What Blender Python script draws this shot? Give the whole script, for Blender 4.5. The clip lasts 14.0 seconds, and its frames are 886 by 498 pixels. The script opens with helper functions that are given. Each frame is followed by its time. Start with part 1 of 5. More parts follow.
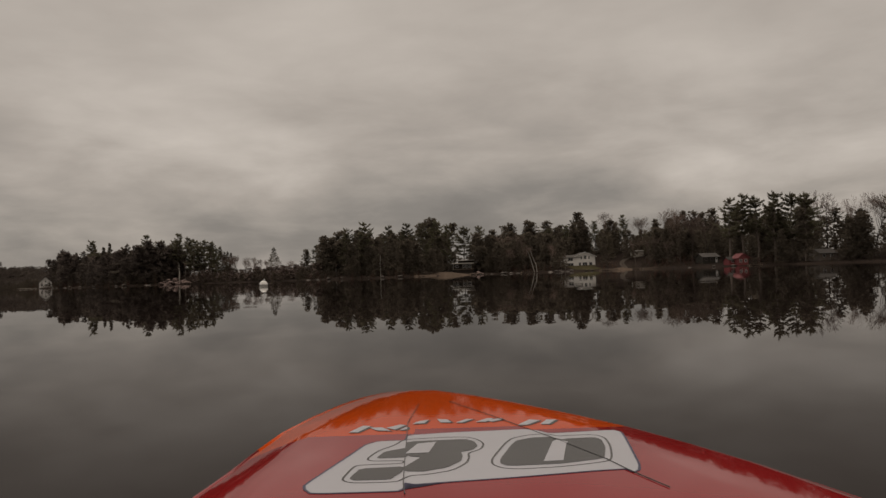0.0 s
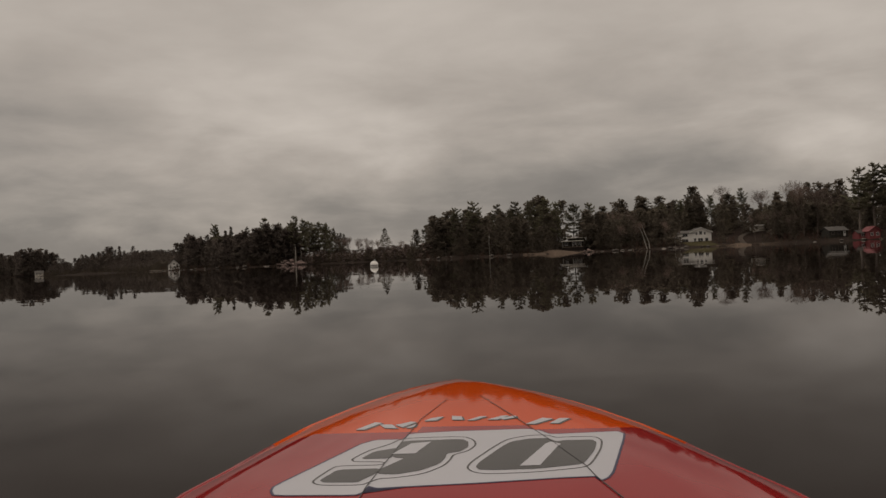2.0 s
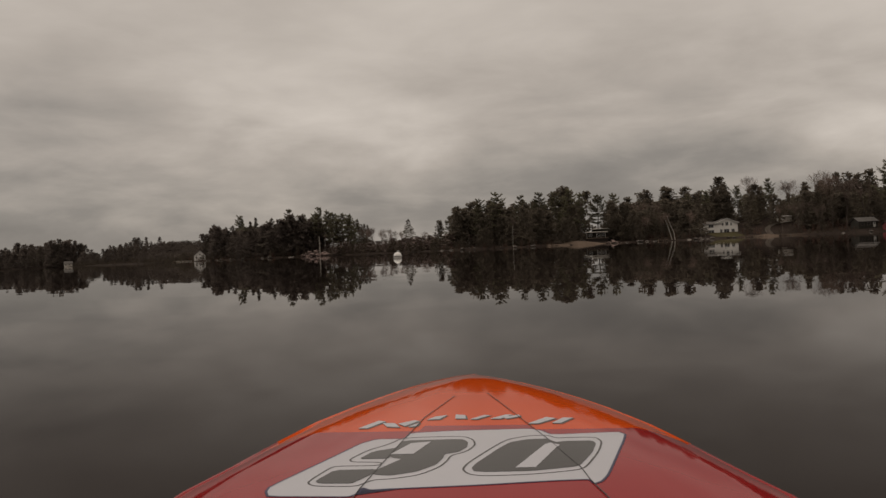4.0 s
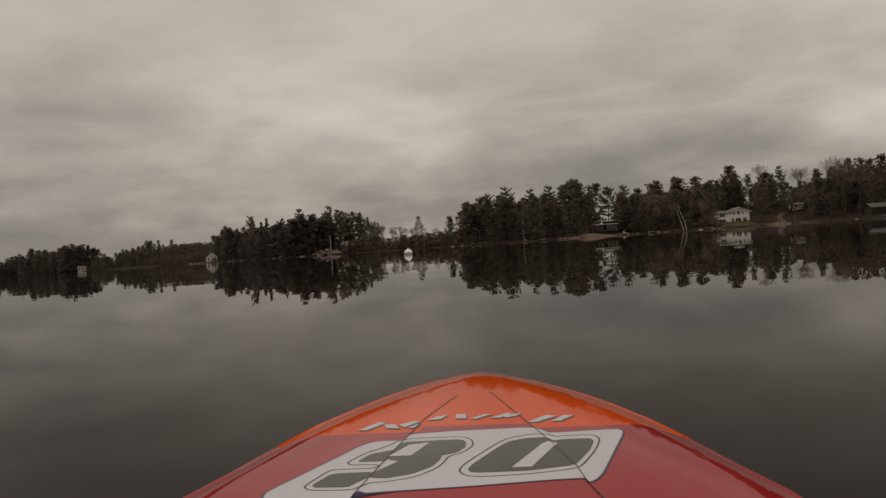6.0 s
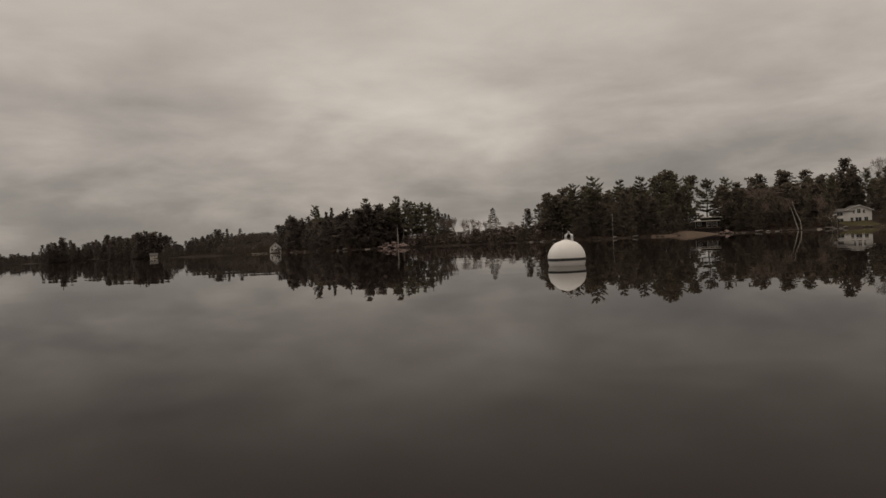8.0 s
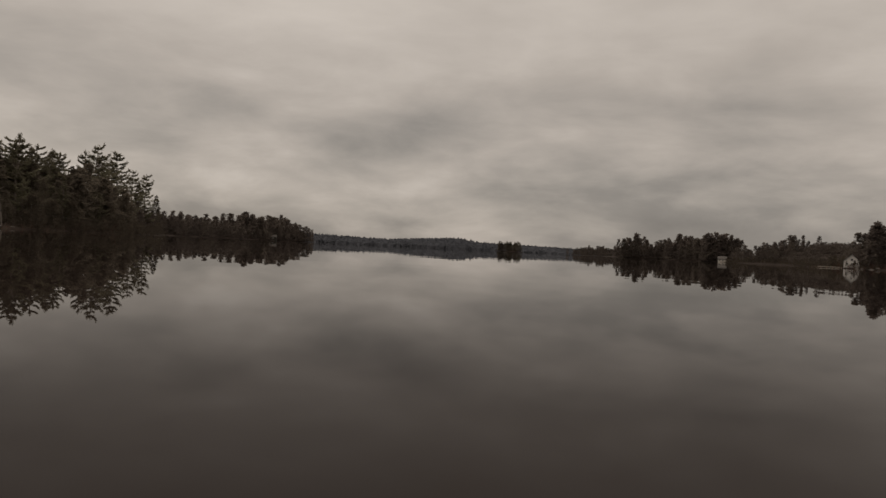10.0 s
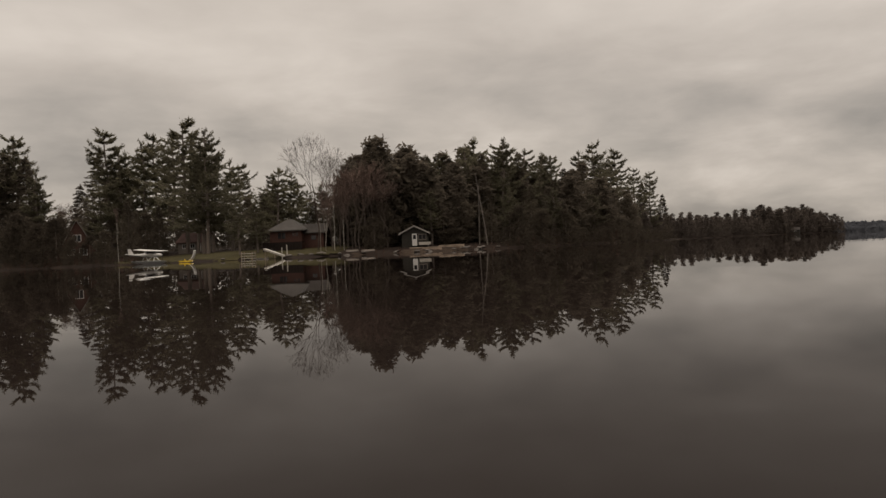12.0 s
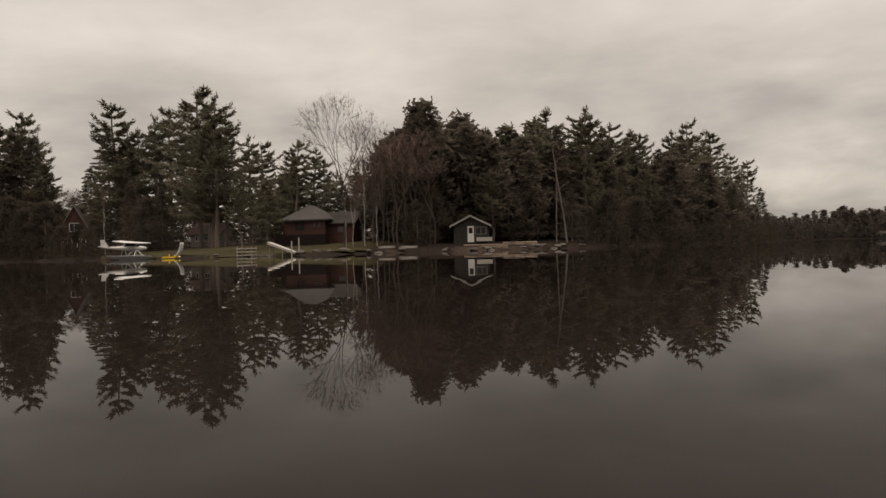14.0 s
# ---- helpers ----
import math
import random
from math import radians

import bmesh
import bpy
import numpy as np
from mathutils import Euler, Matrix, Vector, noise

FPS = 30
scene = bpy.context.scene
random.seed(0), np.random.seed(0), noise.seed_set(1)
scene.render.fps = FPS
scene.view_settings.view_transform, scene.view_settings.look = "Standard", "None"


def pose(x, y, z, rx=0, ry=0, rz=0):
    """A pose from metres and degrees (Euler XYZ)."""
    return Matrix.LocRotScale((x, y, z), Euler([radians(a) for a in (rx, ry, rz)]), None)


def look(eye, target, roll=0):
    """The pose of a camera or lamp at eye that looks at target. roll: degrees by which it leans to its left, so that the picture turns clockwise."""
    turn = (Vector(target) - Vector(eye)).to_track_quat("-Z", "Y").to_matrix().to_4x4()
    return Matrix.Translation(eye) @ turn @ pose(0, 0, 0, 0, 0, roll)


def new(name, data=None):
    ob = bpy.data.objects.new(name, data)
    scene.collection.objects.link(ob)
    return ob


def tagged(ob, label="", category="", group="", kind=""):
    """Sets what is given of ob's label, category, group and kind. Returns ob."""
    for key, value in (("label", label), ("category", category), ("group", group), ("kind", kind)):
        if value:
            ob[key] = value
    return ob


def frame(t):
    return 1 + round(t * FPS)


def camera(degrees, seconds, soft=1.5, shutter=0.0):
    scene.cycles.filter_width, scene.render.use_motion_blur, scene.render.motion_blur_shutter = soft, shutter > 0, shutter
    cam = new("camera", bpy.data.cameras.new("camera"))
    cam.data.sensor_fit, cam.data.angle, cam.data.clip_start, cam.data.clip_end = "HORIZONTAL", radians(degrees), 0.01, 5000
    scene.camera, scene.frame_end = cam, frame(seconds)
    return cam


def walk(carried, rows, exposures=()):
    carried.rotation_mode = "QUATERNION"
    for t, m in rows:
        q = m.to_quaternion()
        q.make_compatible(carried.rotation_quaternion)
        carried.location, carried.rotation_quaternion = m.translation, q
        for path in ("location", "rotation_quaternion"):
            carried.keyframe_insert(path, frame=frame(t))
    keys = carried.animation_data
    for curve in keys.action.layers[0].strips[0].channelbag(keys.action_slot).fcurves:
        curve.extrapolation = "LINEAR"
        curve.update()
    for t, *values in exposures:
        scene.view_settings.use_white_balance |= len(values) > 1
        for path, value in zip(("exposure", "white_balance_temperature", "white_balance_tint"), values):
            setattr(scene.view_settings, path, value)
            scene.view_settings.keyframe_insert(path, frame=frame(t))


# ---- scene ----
cam = camera(58.0, 14.0)
PATH = [
    (0.0, pose(-12.0636, 56.0061, 0.2372, 91.876, 1.887, -1.288)),
    (0.5, pose(-12.0480, 56.0037, 0.2393, 91.591, -0.027, 1.089)),
    (1.0, pose(-12.0227, 56.0005, 0.2410, 91.479, -0.011, 4.244)),
    (1.5, pose(-11.9986, 55.9987, 0.2454, 90.996, -0.450, 7.307)),
    (2.0, pose(-11.9995, 55.9999, 0.2489, 90.651, 2.559, 6.532)),
    (2.8, pose(-11.9930, 56.0000, 0.2508, 90.432, 2.623, 7.374)),
    (4.5, pose(-11.9759, 56.0000, 0.2555, 89.920, 2.771, 9.339)),
    (5.0, pose(-11.9616, 56.0004, 0.2565, 89.874, 3.388, 10.932)),
    (5.5, pose(-11.9674, 56.0002, 0.2564, 89.867, 3.482, 10.204)),
    (6.0, pose(-11.9765, 56.0001, 0.2565, 89.830, 3.896, 8.992)),
    (6.5, pose(-11.9868, 56.0002, 0.2569, 89.741, 3.877, 7.730)),
    (7.0, pose(-11.9952, 56.0005, 0.2572, 89.667, 3.747, 6.732)),
    (7.5, pose(-14.4662, 66.5306, 0.2557, 89.687, 3.449, 8.563)),
    (8.0, pose(-18.5521, 83.9455, 0.2543, 89.746, 2.555, 14.055)),
    (8.5, pose(-22.7331, 101.7653, 0.2529, 89.834, 1.244, 22.111)),
    (9.0, pose(-26.9141, 119.5852, 0.2514, 89.945, -0.424, 32.364)),
    (9.5, pose(-31.000, 137.000, 0.25, 90.064, -2.212, 43.349)),
    (10.0, pose(-38.500, 148.600, 0.25, 89.957, -2.787, 54.522)),
    (10.5, pose(-47.597, 156.891, 0.25, 89.853, -2.623, 66.173)),
    (11.0, pose(-59.420, 160.357, 0.25, 89.911, -2.563, 77.266)),
    (11.5, pose(-72.333, 161.445, 0.25, 90.009, -1.630, 88.076)),
    (12.0, pose(-81.511, 160.733, 0.25, 90.021, 2.573, 89.889)),
    (12.5, pose(-89.191, 160.485, 0.25, 89.987, 2.621, 90.061)),
    (13.0, pose(-96.832, 160.578, 0.25, 90.044, 3.468, 90.163)),
    (13.5, pose(-104.455, 160.540, 0.25, 90.046, 3.523, 90.103)),
    (14.0, pose(-112.129, 159.217, 0.25, 90.020, 1.535, 93.599)),
]
EXPOSURES = [(0.0, -0.14), (2.0, -0.14), (4.5, -0.02), (9.5, -0.02), (11.0, 0.12), (12.5, 0.28), (14.0, 0.42)]
walk(cam, PATH, EXPOSURES)

# ---- world and light ----
world = bpy.data.worlds.new("overcast_sky")
scene.world = world
world.use_nodes = True


def node(nt, kind, **values):
    n = nt.nodes.new(kind)
    for key, value in values.items():
        n.inputs[key.replace("_", " ")].default_value = value
    return n


def math_node(nt, op, a, b=None, c=None, clamp=False):
    n = nt.nodes.new("ShaderNodeMath")
    n.operation, n.use_clamp = op, clamp
    for i, v in enumerate((a, b, c)):
        if v is None:
            continue
        if isinstance(v, (int, float)):
            n.inputs[i].default_value = v
        else:
            nt.links.new(v, n.inputs[i])
    return n.outputs[0]


def ramp_node(nt, fac, stops):
    n = nt.nodes.new("ShaderNodeValToRGB")
    el = n.color_ramp.elements
    while len(el) < len(stops):
        el.new(0.5)
    for e, (p, c) in zip(el, stops):
        e.position, e.color = p, (*c, 1)
    nt.links.new(fac, n.inputs[0])
    return n.outputs[0]


def build_sky():
    nt = world.node_tree
    nt.nodes.clear()
    co = nt.nodes.new("ShaderNodeTexCoord")
    sep = nt.nodes.new("ShaderNodeSeparateXYZ")
    nt.links.new(co.outputs["Generated"], sep.inputs[0])
    up = math_node(nt, "MAXIMUM", sep.outputs[2], 0.0)
    # flattened cloud banks, two and a half times as wide as high
    com = nt.nodes.new("ShaderNodeCombineXYZ")
    for i, k in enumerate((1.8, 1.8, 4.0)):
        nt.links.new(math_node(nt, "MULTIPLY", up if i == 2 else sep.outputs[i], k), com.inputs[i])
    big = node(nt, "ShaderNodeTexNoise", Scale=1.15, Detail=4.0, Roughness=0.5, Distortion=0.1)
    nt.links.new(com.outputs[0], big.inputs["Vector"])
    fine = node(nt, "ShaderNodeTexNoise", Scale=3.4, Detail=7.0, Roughness=0.56, Distortion=0.2)
    # the finer cloud is drawn out into level streaks
    flat = nt.nodes.new("ShaderNodeMapping")
    flat.inputs["Scale"].default_value = (0.95, 0.95, 1.35)
    nt.links.new(com.outputs[0], flat.inputs[0])
    nt.links.new(flat.outputs[0], fine.inputs["Vector"])
    mixed = math_node(nt, "ADD", math_node(nt, "MULTIPLY", big.outputs[0], 0.66), math_node(nt, "MULTIPLY", fine.outputs[0], 0.34))
    # thicker, darker cloud banks low down; an even bright deck overhead
    high = math_node(nt, "SMOOTH_MIN", math_node(nt, "MULTIPLY", up, 3.6), 1.0, 0.3)
    spread = math_node(nt, "SUBTRACT", 1.80, math_node(nt, "MULTIPLY", high, 1.42))
    # the cloud is thicker low over the west
    base = math_node(nt, "ADD", 0.485, math_node(nt, "MULTIPLY", math_node(nt, "MULTIPLY", sep.outputs[0], 0.10), math_node(nt, "SUBTRACT", 1.0, high)))
    val = math_node(nt, "ADD", math_node(nt, "MULTIPLY", math_node(nt, "SUBTRACT", mixed, 0.5), spread), math_node(nt, "ADD", base, math_node(nt, "MULTIPLY", high, 0.122)), clamp=True)
    col = ramp_node(nt, val, [(0.22, (0.187, 0.171, 0.155)), (0.40, (0.281, 0.254, 0.227)), (0.55, (0.45, 0.398, 0.349)), (0.78, (0.74, 0.665, 0.59))])
    bg = node(nt, "ShaderNodeBackground", Strength=1.0)
    nt.links.new(col, bg.inputs["Color"])
    # an overcast sky is about three times as bright at the zenith as near the horizon
    lift = math_node(nt, "MULTIPLY", math_node(nt, "SUBTRACT", up, 0.33, clamp=True), 3.4)
    nt.links.new(math_node(nt, "ADD", 1.0, lift), bg.inputs["Strength"])
    sky = nt.nodes.new("ShaderNodeTexSky")
    sky.sky_type, sky.sun_disc = "NISHITA", False
    sky.sun_elevation, sky.sun_rotation = radians(32), radians(-100)
    sky_bg = node(nt, "ShaderNodeBackground", Strength=0.05)
    nt.links.new(sky.outputs[0], sky_bg.inputs["Color"])
    mix = nt.nodes.new("ShaderNodeMixShader")
    mix.inputs[0].default_value = 0.04
    nt.links.new(bg.outputs[0], mix.inputs[1])
    nt.links.new(sky_bg.outputs[0], mix.inputs[2])
    out = nt.nodes.new("ShaderNodeOutputWorld")
    nt.links.new(mix.outputs[0], out.inputs[0])


build_sky()
sun = new("sun", bpy.data.lights.new("sun", "SUN"))
sun.data.energy, sun.data.angle, sun.data.color = 0.5, radians(25), (1.0, 0.95, 0.88)
sun.matrix_world = look((-300, 60, 200), (0, 0, 0))


# ---- materials ----
def material(name, color, rough=0.8, vary=0.25, scale=3.0, bump=0.0, metal=0.0, coat=0.0, per_object=0.0, per_island=0.0, second=None, spec=0.5, leafy=0.0):
    """A surface of base colour, with fine grain and wide mottling, relief, and a shift for each thing or piece."""
    m = bpy.data.materials.new(name)
    m.use_nodes = True
    nt = m.node_tree
    b = nt.nodes["Principled BSDF"]
    b.inputs["Roughness"].default_value, b.inputs["Metallic"].default_value = rough, metal
    b.inputs["Coat Weight"].default_value = coat
    b.inputs["Coat Roughness"].default_value = 0.06
    b.inputs["Specular IOR Level"].default_value = spec
    co = nt.nodes.new("ShaderNodeTexCoord")
    grain = node(nt, "ShaderNodeTexNoise", Scale=scale, Detail=5.0, Roughness=0.6)
    wide = node(nt, "ShaderNodeTexNoise", Scale=scale * 0.14, Detail=3.0)
    for n in (grain, wide):
        nt.links.new(co.outputs["Object"], n.inputs["Vector"])
    v = math_node(nt, "ADD", math_node(nt, "MULTIPLY", grain.outputs[0], 0.5), math_node(nt, "MULTIPLY", wide.outputs[0], 0.5))
    if per_object:
        info = nt.nodes.new("ShaderNodeObjectInfo")
        v = math_node(nt, "ADD", v, math_node(nt, "MULTIPLY", math_node(nt, "SUBTRACT", info.outputs["Random"], 0.5), per_object))
    if per_island:
        geo = nt.nodes.new("ShaderNodeNewGeometry")
        v = math_node(nt, "ADD", v, math_node(nt, "MULTIPLY", math_node(nt, "SUBTRACT", geo.outputs["Random Per Island"], 0.5), per_island))
    other = second or tuple(c * (1 + vary) for c in color)
    dark = tuple(c * (1 - vary) for c in color)
    c = ramp_node(nt, v, [(0.3, dark), (0.5, color), (0.72, other)])
    nt.links.new(c, b.inputs["Base Color"])
    if bump:
        bm = node(nt, "ShaderNodeBump", Strength=bump, Distance=0.02)
        nt.links.new(grain.outputs[0], bm.inputs["Height"])
        nt.links.new(bm.outputs[0], b.inputs["Normal"])
    if leafy:
        thin = nt.nodes.new("ShaderNodeBsdfTranslucent")
        nt.links.new(c, thin.inputs["Color"])
        both = nt.nodes.new("ShaderNodeMixShader")
        both.inputs[0].default_value = leafy
        nt.links.new(b.outputs[0], both.inputs[1])
        nt.links.new(thin.outputs[0], both.inputs[2])
        nt.links.new(both.outputs[0], nt.nodes["Material Output"].inputs["Surface"])
    return m


def water_material():
    m = bpy.data.materials.new("lake_water")
    m.use_nodes = True
    nt = m.node_tree
    b = nt.nodes["Principled BSDF"]
    b.inputs["Base Color"].default_value = (0.0135, 0.0098, 0.0084, 1)
    b.inputs["Roughness"].default_value = 0.0
    b.inputs["IOR"].default_value = 1.067
    co = nt.nodes.new("ShaderNodeTexCoord")
    sep = nt.nodes.new("ShaderNodeSeparateXYZ")
    nt.links.new(co.outputs["Object"], sep.inputs[0])
    # long low swell over the whole lake
    stretch = nt.nodes.new("ShaderNodeMapping")
    stretch.inputs["Scale"].default_value = (0.5, 0.9, 1)
    nt.links.new(co.outputs["Object"], stretch.inputs[0])
    calm = node(nt, "ShaderNodeTexNoise", Scale=0.9, Detail=1.5, Roughness=0.4)
    nt.links.new(stretch.outputs[0], calm.inputs["Vector"])
    h = math_node(nt, "MULTIPLY", calm.outputs[0], 0.0024)
    bump = node(nt, "ShaderNodeBump", Strength=1.0, Distance=1.0)
    nt.links.new(h, bump.inputs["Height"])
    nt.links.new(bump.outputs[0], b.inputs["Normal"])
    return m


def plain_glass(name, color=(0.02, 0.02, 0.022)):
    return material(name, color, rough=0.08, vary=0.1, scale=1.0)


PINE = material("pine_needles", (0.130, 0.118, 0.080), rough=0.75, vary=0.35, scale=1.2, per_object=0.25, per_island=0.2, second=(0.168, 0.155, 0.098), spec=0.12, leafy=0.6)
SPRUCE = material("spruce_needles", (0.108, 0.090, 0.070), rough=0.8, vary=0.35, scale=1.2, per_object=0.25, per_island=0.15, second=(0.146, 0.124, 0.090), spec=0.12, leafy=0.6)
CEDAR = material("cedar_foliage", (0.074, 0.060, 0.046), rough=0.8, vary=0.35, scale=1.2, per_object=0.3, per_island=0.15, second=(0.098, 0.082, 0.060), spec=0.12, leafy=0.6)
FAR_GREEN = material("far_foliage", (0.098, 0.080, 0.070), rough=0.9, vary=0.35, scale=0.3, per_island=0.3, second=(0.132, 0.112, 0.090), spec=0.08, leafy=0.6)
# distance haze over the far hills is mixed into this base colour
HAZED_HILL = material("hill_woods", (0.108, 0.112, 0.125), rough=0.95, vary=0.3, scale=0.05, per_island=0.3, spec=0.05)
RUSSET = material("russet_brush", (0.086, 0.053, 0.041), rough=0.9, vary=0.3, scale=1.2, per_island=0.3, second=(0.120, 0.071, 0.053), spec=0.1, leafy=0.3)
BARK = material("pine_bark", (0.12, 0.095, 0.078), rough=0.9, vary=0.4, scale=4.0, bump=0.4)
TWIG = material("bare_twigs", (0.135, 0.100, 0.084), rough=0.9, vary=0.3, scale=3.0, per_object=0.4, second=(0.165, 0.118, 0.096), spec=0.2)
FLOAT_GREY = material("dull_aluminium", (0.4, 0.4, 0.39), rough=0.45, vary=0.2, scale=2.0, metal=0.3)
RED_TWIG = material("reddish_twigs", (0.128, 0.09, 0.075), rough=0.9, vary=0.3, scale=3.0, per_object=0.4, second=(0.155, 0.106, 0.087), spec=0.15)
BARE_BARK = material("grey_brown_bark", (0.072, 0.057, 0.048), rough=0.9, vary=0.35, scale=4.0, bump=0.3, per_object=0.3, spec=0.15)
SNAG = material("weathered_snag", (0.125, 0.108, 0.094), rough=0.85, vary=0.4, scale=4.0, bump=0.3, spec=0.1)
BIRCH = material("birch_bark", (0.27, 0.245, 0.21), rough=0.7, vary=0.45, scale=5.0, bump=0.2)
DIRT = material("forest_floor", (0.022, 0.016, 0.013), rough=0.95, vary=0.4, scale=0.8, bump=0.5, second=(0.038, 0.028, 0.021), spec=0.03)
ROCK = material("shore_rock", (0.10, 0.088, 0.078), rough=0.85, vary=0.35, scale=2.0, bump=0.5, per_object=0.4, spec=0.12)
WOOD = material("weathered_wood", (0.22, 0.17, 0.13), rough=0.8, vary=0.35, scale=4.0, bump=0.3, per_object=0.3, spec=0.12)
WHITE = material("white_paint", (0.55, 0.53, 0.50), rough=0.5, vary=0.12, scale=2.0)
CREAM = material("cream_siding", (0.36, 0.33, 0.285), rough=0.6, vary=0.15, scale=2.0, bump=0.2)
BROWN = material("brown_stained_boards", (0.066, 0.034, 0.027), rough=0.75, vary=0.3, scale=3.0, bump=0.3, spec=0.12)
GREEN_WALL = material("grey_green_boards", (0.034, 0.031, 0.026), rough=0.75, vary=0.3, scale=3.0, bump=0.3, spec=0.12)
TAN = material("tan_siding", (0.125, 0.104, 0.086), rough=0.7, vary=0.25, scale=2.5, bump=0.2)
RED = material("red_barn_paint", (0.13, 0.022, 0.024), rough=0.6, vary=0.25, scale=2.5, bump=0.2)
GREY_ROOF = material("grey_shingles", (0.085, 0.078, 0.072), rough=0.9, vary=0.25, scale=3.0, bump=0.4, spec=0.12)
DARK_ROOF = material("dark_shingles", (0.05, 0.044, 0.040), rough=0.9, vary=0.3, scale=3.0, bump=0.4, spec=0.12)
RUST_ROOF = material("rusty_red_roof", (0.068, 0.040, 0.034), rough=0.8, vary=0.3, scale=3.0, bump=0.3, spec=0.12)
PANE = plain_glass("window_glass")
METAL = material("brushed_aluminium", (0.55, 0.55, 0.54), rough=0.35, vary=0.1, scale=6.0, metal=0.8)
YELLOW = material("yellow_plastic", (0.62, 0.42, 0.02), rough=0.4, vary=0.1, scale=3.0)
BLACK = material("black_rubber", (0.02, 0.02, 0.02), rough=0.6, vary=0.2, scale=4.0)
WATER = water_material()


# ---- mesh helpers ----
class Geo:
    """Gathers points and faces for one mesh."""

    def __init__(self):
        self.v, self.f = [], []

    def add(self, verts, faces):
        n = len(self.v)
        self.v.extend(tuple(p) for p in verts)
        self.f.extend(tuple(i + n for i in q) for q in faces)

    def box(self, x0, y0, z0, x1, y1, z1):
        self.add([(x, y, z) for z in (z0, z1) for y in (y0, y1) for x in (x0, x1)],
                 [(0, 2, 3, 1), (4, 5, 7, 6), (0, 1, 5, 4), (2, 6, 7, 3), (0, 4, 6, 2), (1, 3, 7, 5)])

    def tube(self, pts, radii, sides=5):
        """A tapered limb along the points."""
        rings = []
        for i, p in enumerate(pts):
            p = Vector(p)
            d = (Vector(pts[min(i + 1, len(pts) - 1)]) - Vector(pts[max(i - 1, 0)])).normalized()
            a = d.orthogonal().normalized()
            b = d.cross(a)
            rings.append([p + (a * math.cos(k * math.tau / sides) + b * math.sin(k * math.tau / sides)) * radii[i] for k in range(sides)])
        n = len(self.v)
        for r in rings:
            self.v.extend(tuple(p) for p in r)
        for i in range(len(pts) - 1):
            for k in range(sides):
                k2 = (k + 1) % sides
                self.f.append((n + i * sides + k, n + i * sides + k2, n + (i + 1) * sides + k2, n + (i + 1) * sides + k))
        self.f.append(tuple(n + k for k in range(sides))[::-1])
        self.f.append(tuple(n + (len(pts) - 1) * sides + k for k in range(sides)))

    def poly(self, pts, z, thick):
        n = len(pts)
        self.add([(x, y, z) for x, y in pts] + [(x, y, z + thick) for x, y in pts],
                 [tuple(range(n))[::-1], tuple(range(n, 2 * n))] + [(i, (i + 1) % n, n + (i + 1) % n, n + i) for i in range(n)])

    def mesh(self, name, mat, smooth=False):
        me = bpy.data.meshes.new(name)
        me.from_pydata(self.v, [], self.f)
        me.materials.append(mat)
        if smooth:
            me.polygons.foreach_set("use_smooth", [True] * len(me.polygons))
        me.update()
        return me


def part(name, geo, mat, parent, label="", smooth=False):
    ob = new(name, geo.mesh(name, mat, smooth))
    ob.parent = parent
    if label:
        ob["label"] = label
    return ob


def thing(name, m, label, category, group=""):
    ob = new(name)
    ob.empty_display_size = 0.2
    ob.matrix_basis = m
    return tagged(ob, label, category, group)


def structure(name, geo, mat, label="", smooth=False):
    return tagged(new(name, geo.mesh(name, mat, smooth)), label, kind="structure")


# ---- the lake, its shores and the ground ----
WEST_SHORE = [(-284, -25), (-266, 34), (-248, 72), (-230, 95), (-213, 110), (-199, 127), (-192.5, 142.5), (-196.2, 152.5), (-200, 162.5), (-206.2, 172.5), (-221.2, 187.5), (-245, 202.5), (-270, 215), (-377.3, 244.2), (-453.5, 268.4), (-547.9, 301.8), (-597.9, 341.7), (-685.5, 419.2), (-755.5, 482.4), (-801, 525.5)]
NORTH_SHORE = [(287.5, 75), (237.5, 175), (190, 256.2), (150, 318.8), (117.5, 353.8), (92.5, 372.5), (72.5, 382.5), (52.5, 375), (37.5, 352.5), (22.5, 360), (5, 365), (-12.5, 347.5), (-30, 327.5), (-45, 325), (-55, 343.8), (-65, 375), (-82.5, 397.5), (-106.2, 417.5), (-127.5, 425), (-147.5, 421.2), (-175, 437.5), (-203.8, 470), (-227.5, 497.5), (-240, 517.5), (-256.2, 550), (-300, 612.5), (-387.5, 712.5), (-537.5, 850), (-587.5, 880), (-640, 890), (-662, 920), (-734, 911), (-865, 1076), (-1260, 1333), (-1453, 1420)]
WEST_LAND = WEST_SHORE + [(-1500, 740), (-3800, 1100), (-3800, -1800), (-300, -1800)]
NORTH_LAND = NORTH_SHORE + [(-900, 1180), (-1150, 1420), (-1650, 2200), (-2600, 3300), (-2600, 4000), (2600, 4000), (2600, -300), (700, -300)]


def signed(poly, x, y):
    """Metres inland (above 0) or out on the lake (below 0)."""
    best = np.full(x.shape, 1e9)
    inside = np.zeros(x.shape, bool)
    for (ax, ay), (bx, by) in zip(poly, poly[1:] + poly[:1]):
        ex, ey = bx - ax, by - ay
        s = np.clip(((x - ax) * ex + (y - ay) * ey) / (ex * ex + ey * ey), 0, 1)
        best = np.minimum(best, np.hypot(x - ax - s * ex, y - ay - s * ey))
        if ay != by:
            inside ^= ((ay > y) != (by > y)) & (x < (y - ay) * ex / (by - ay) + ax)
    return np.where(inside, best, -best)


HILL = (-384, 744)


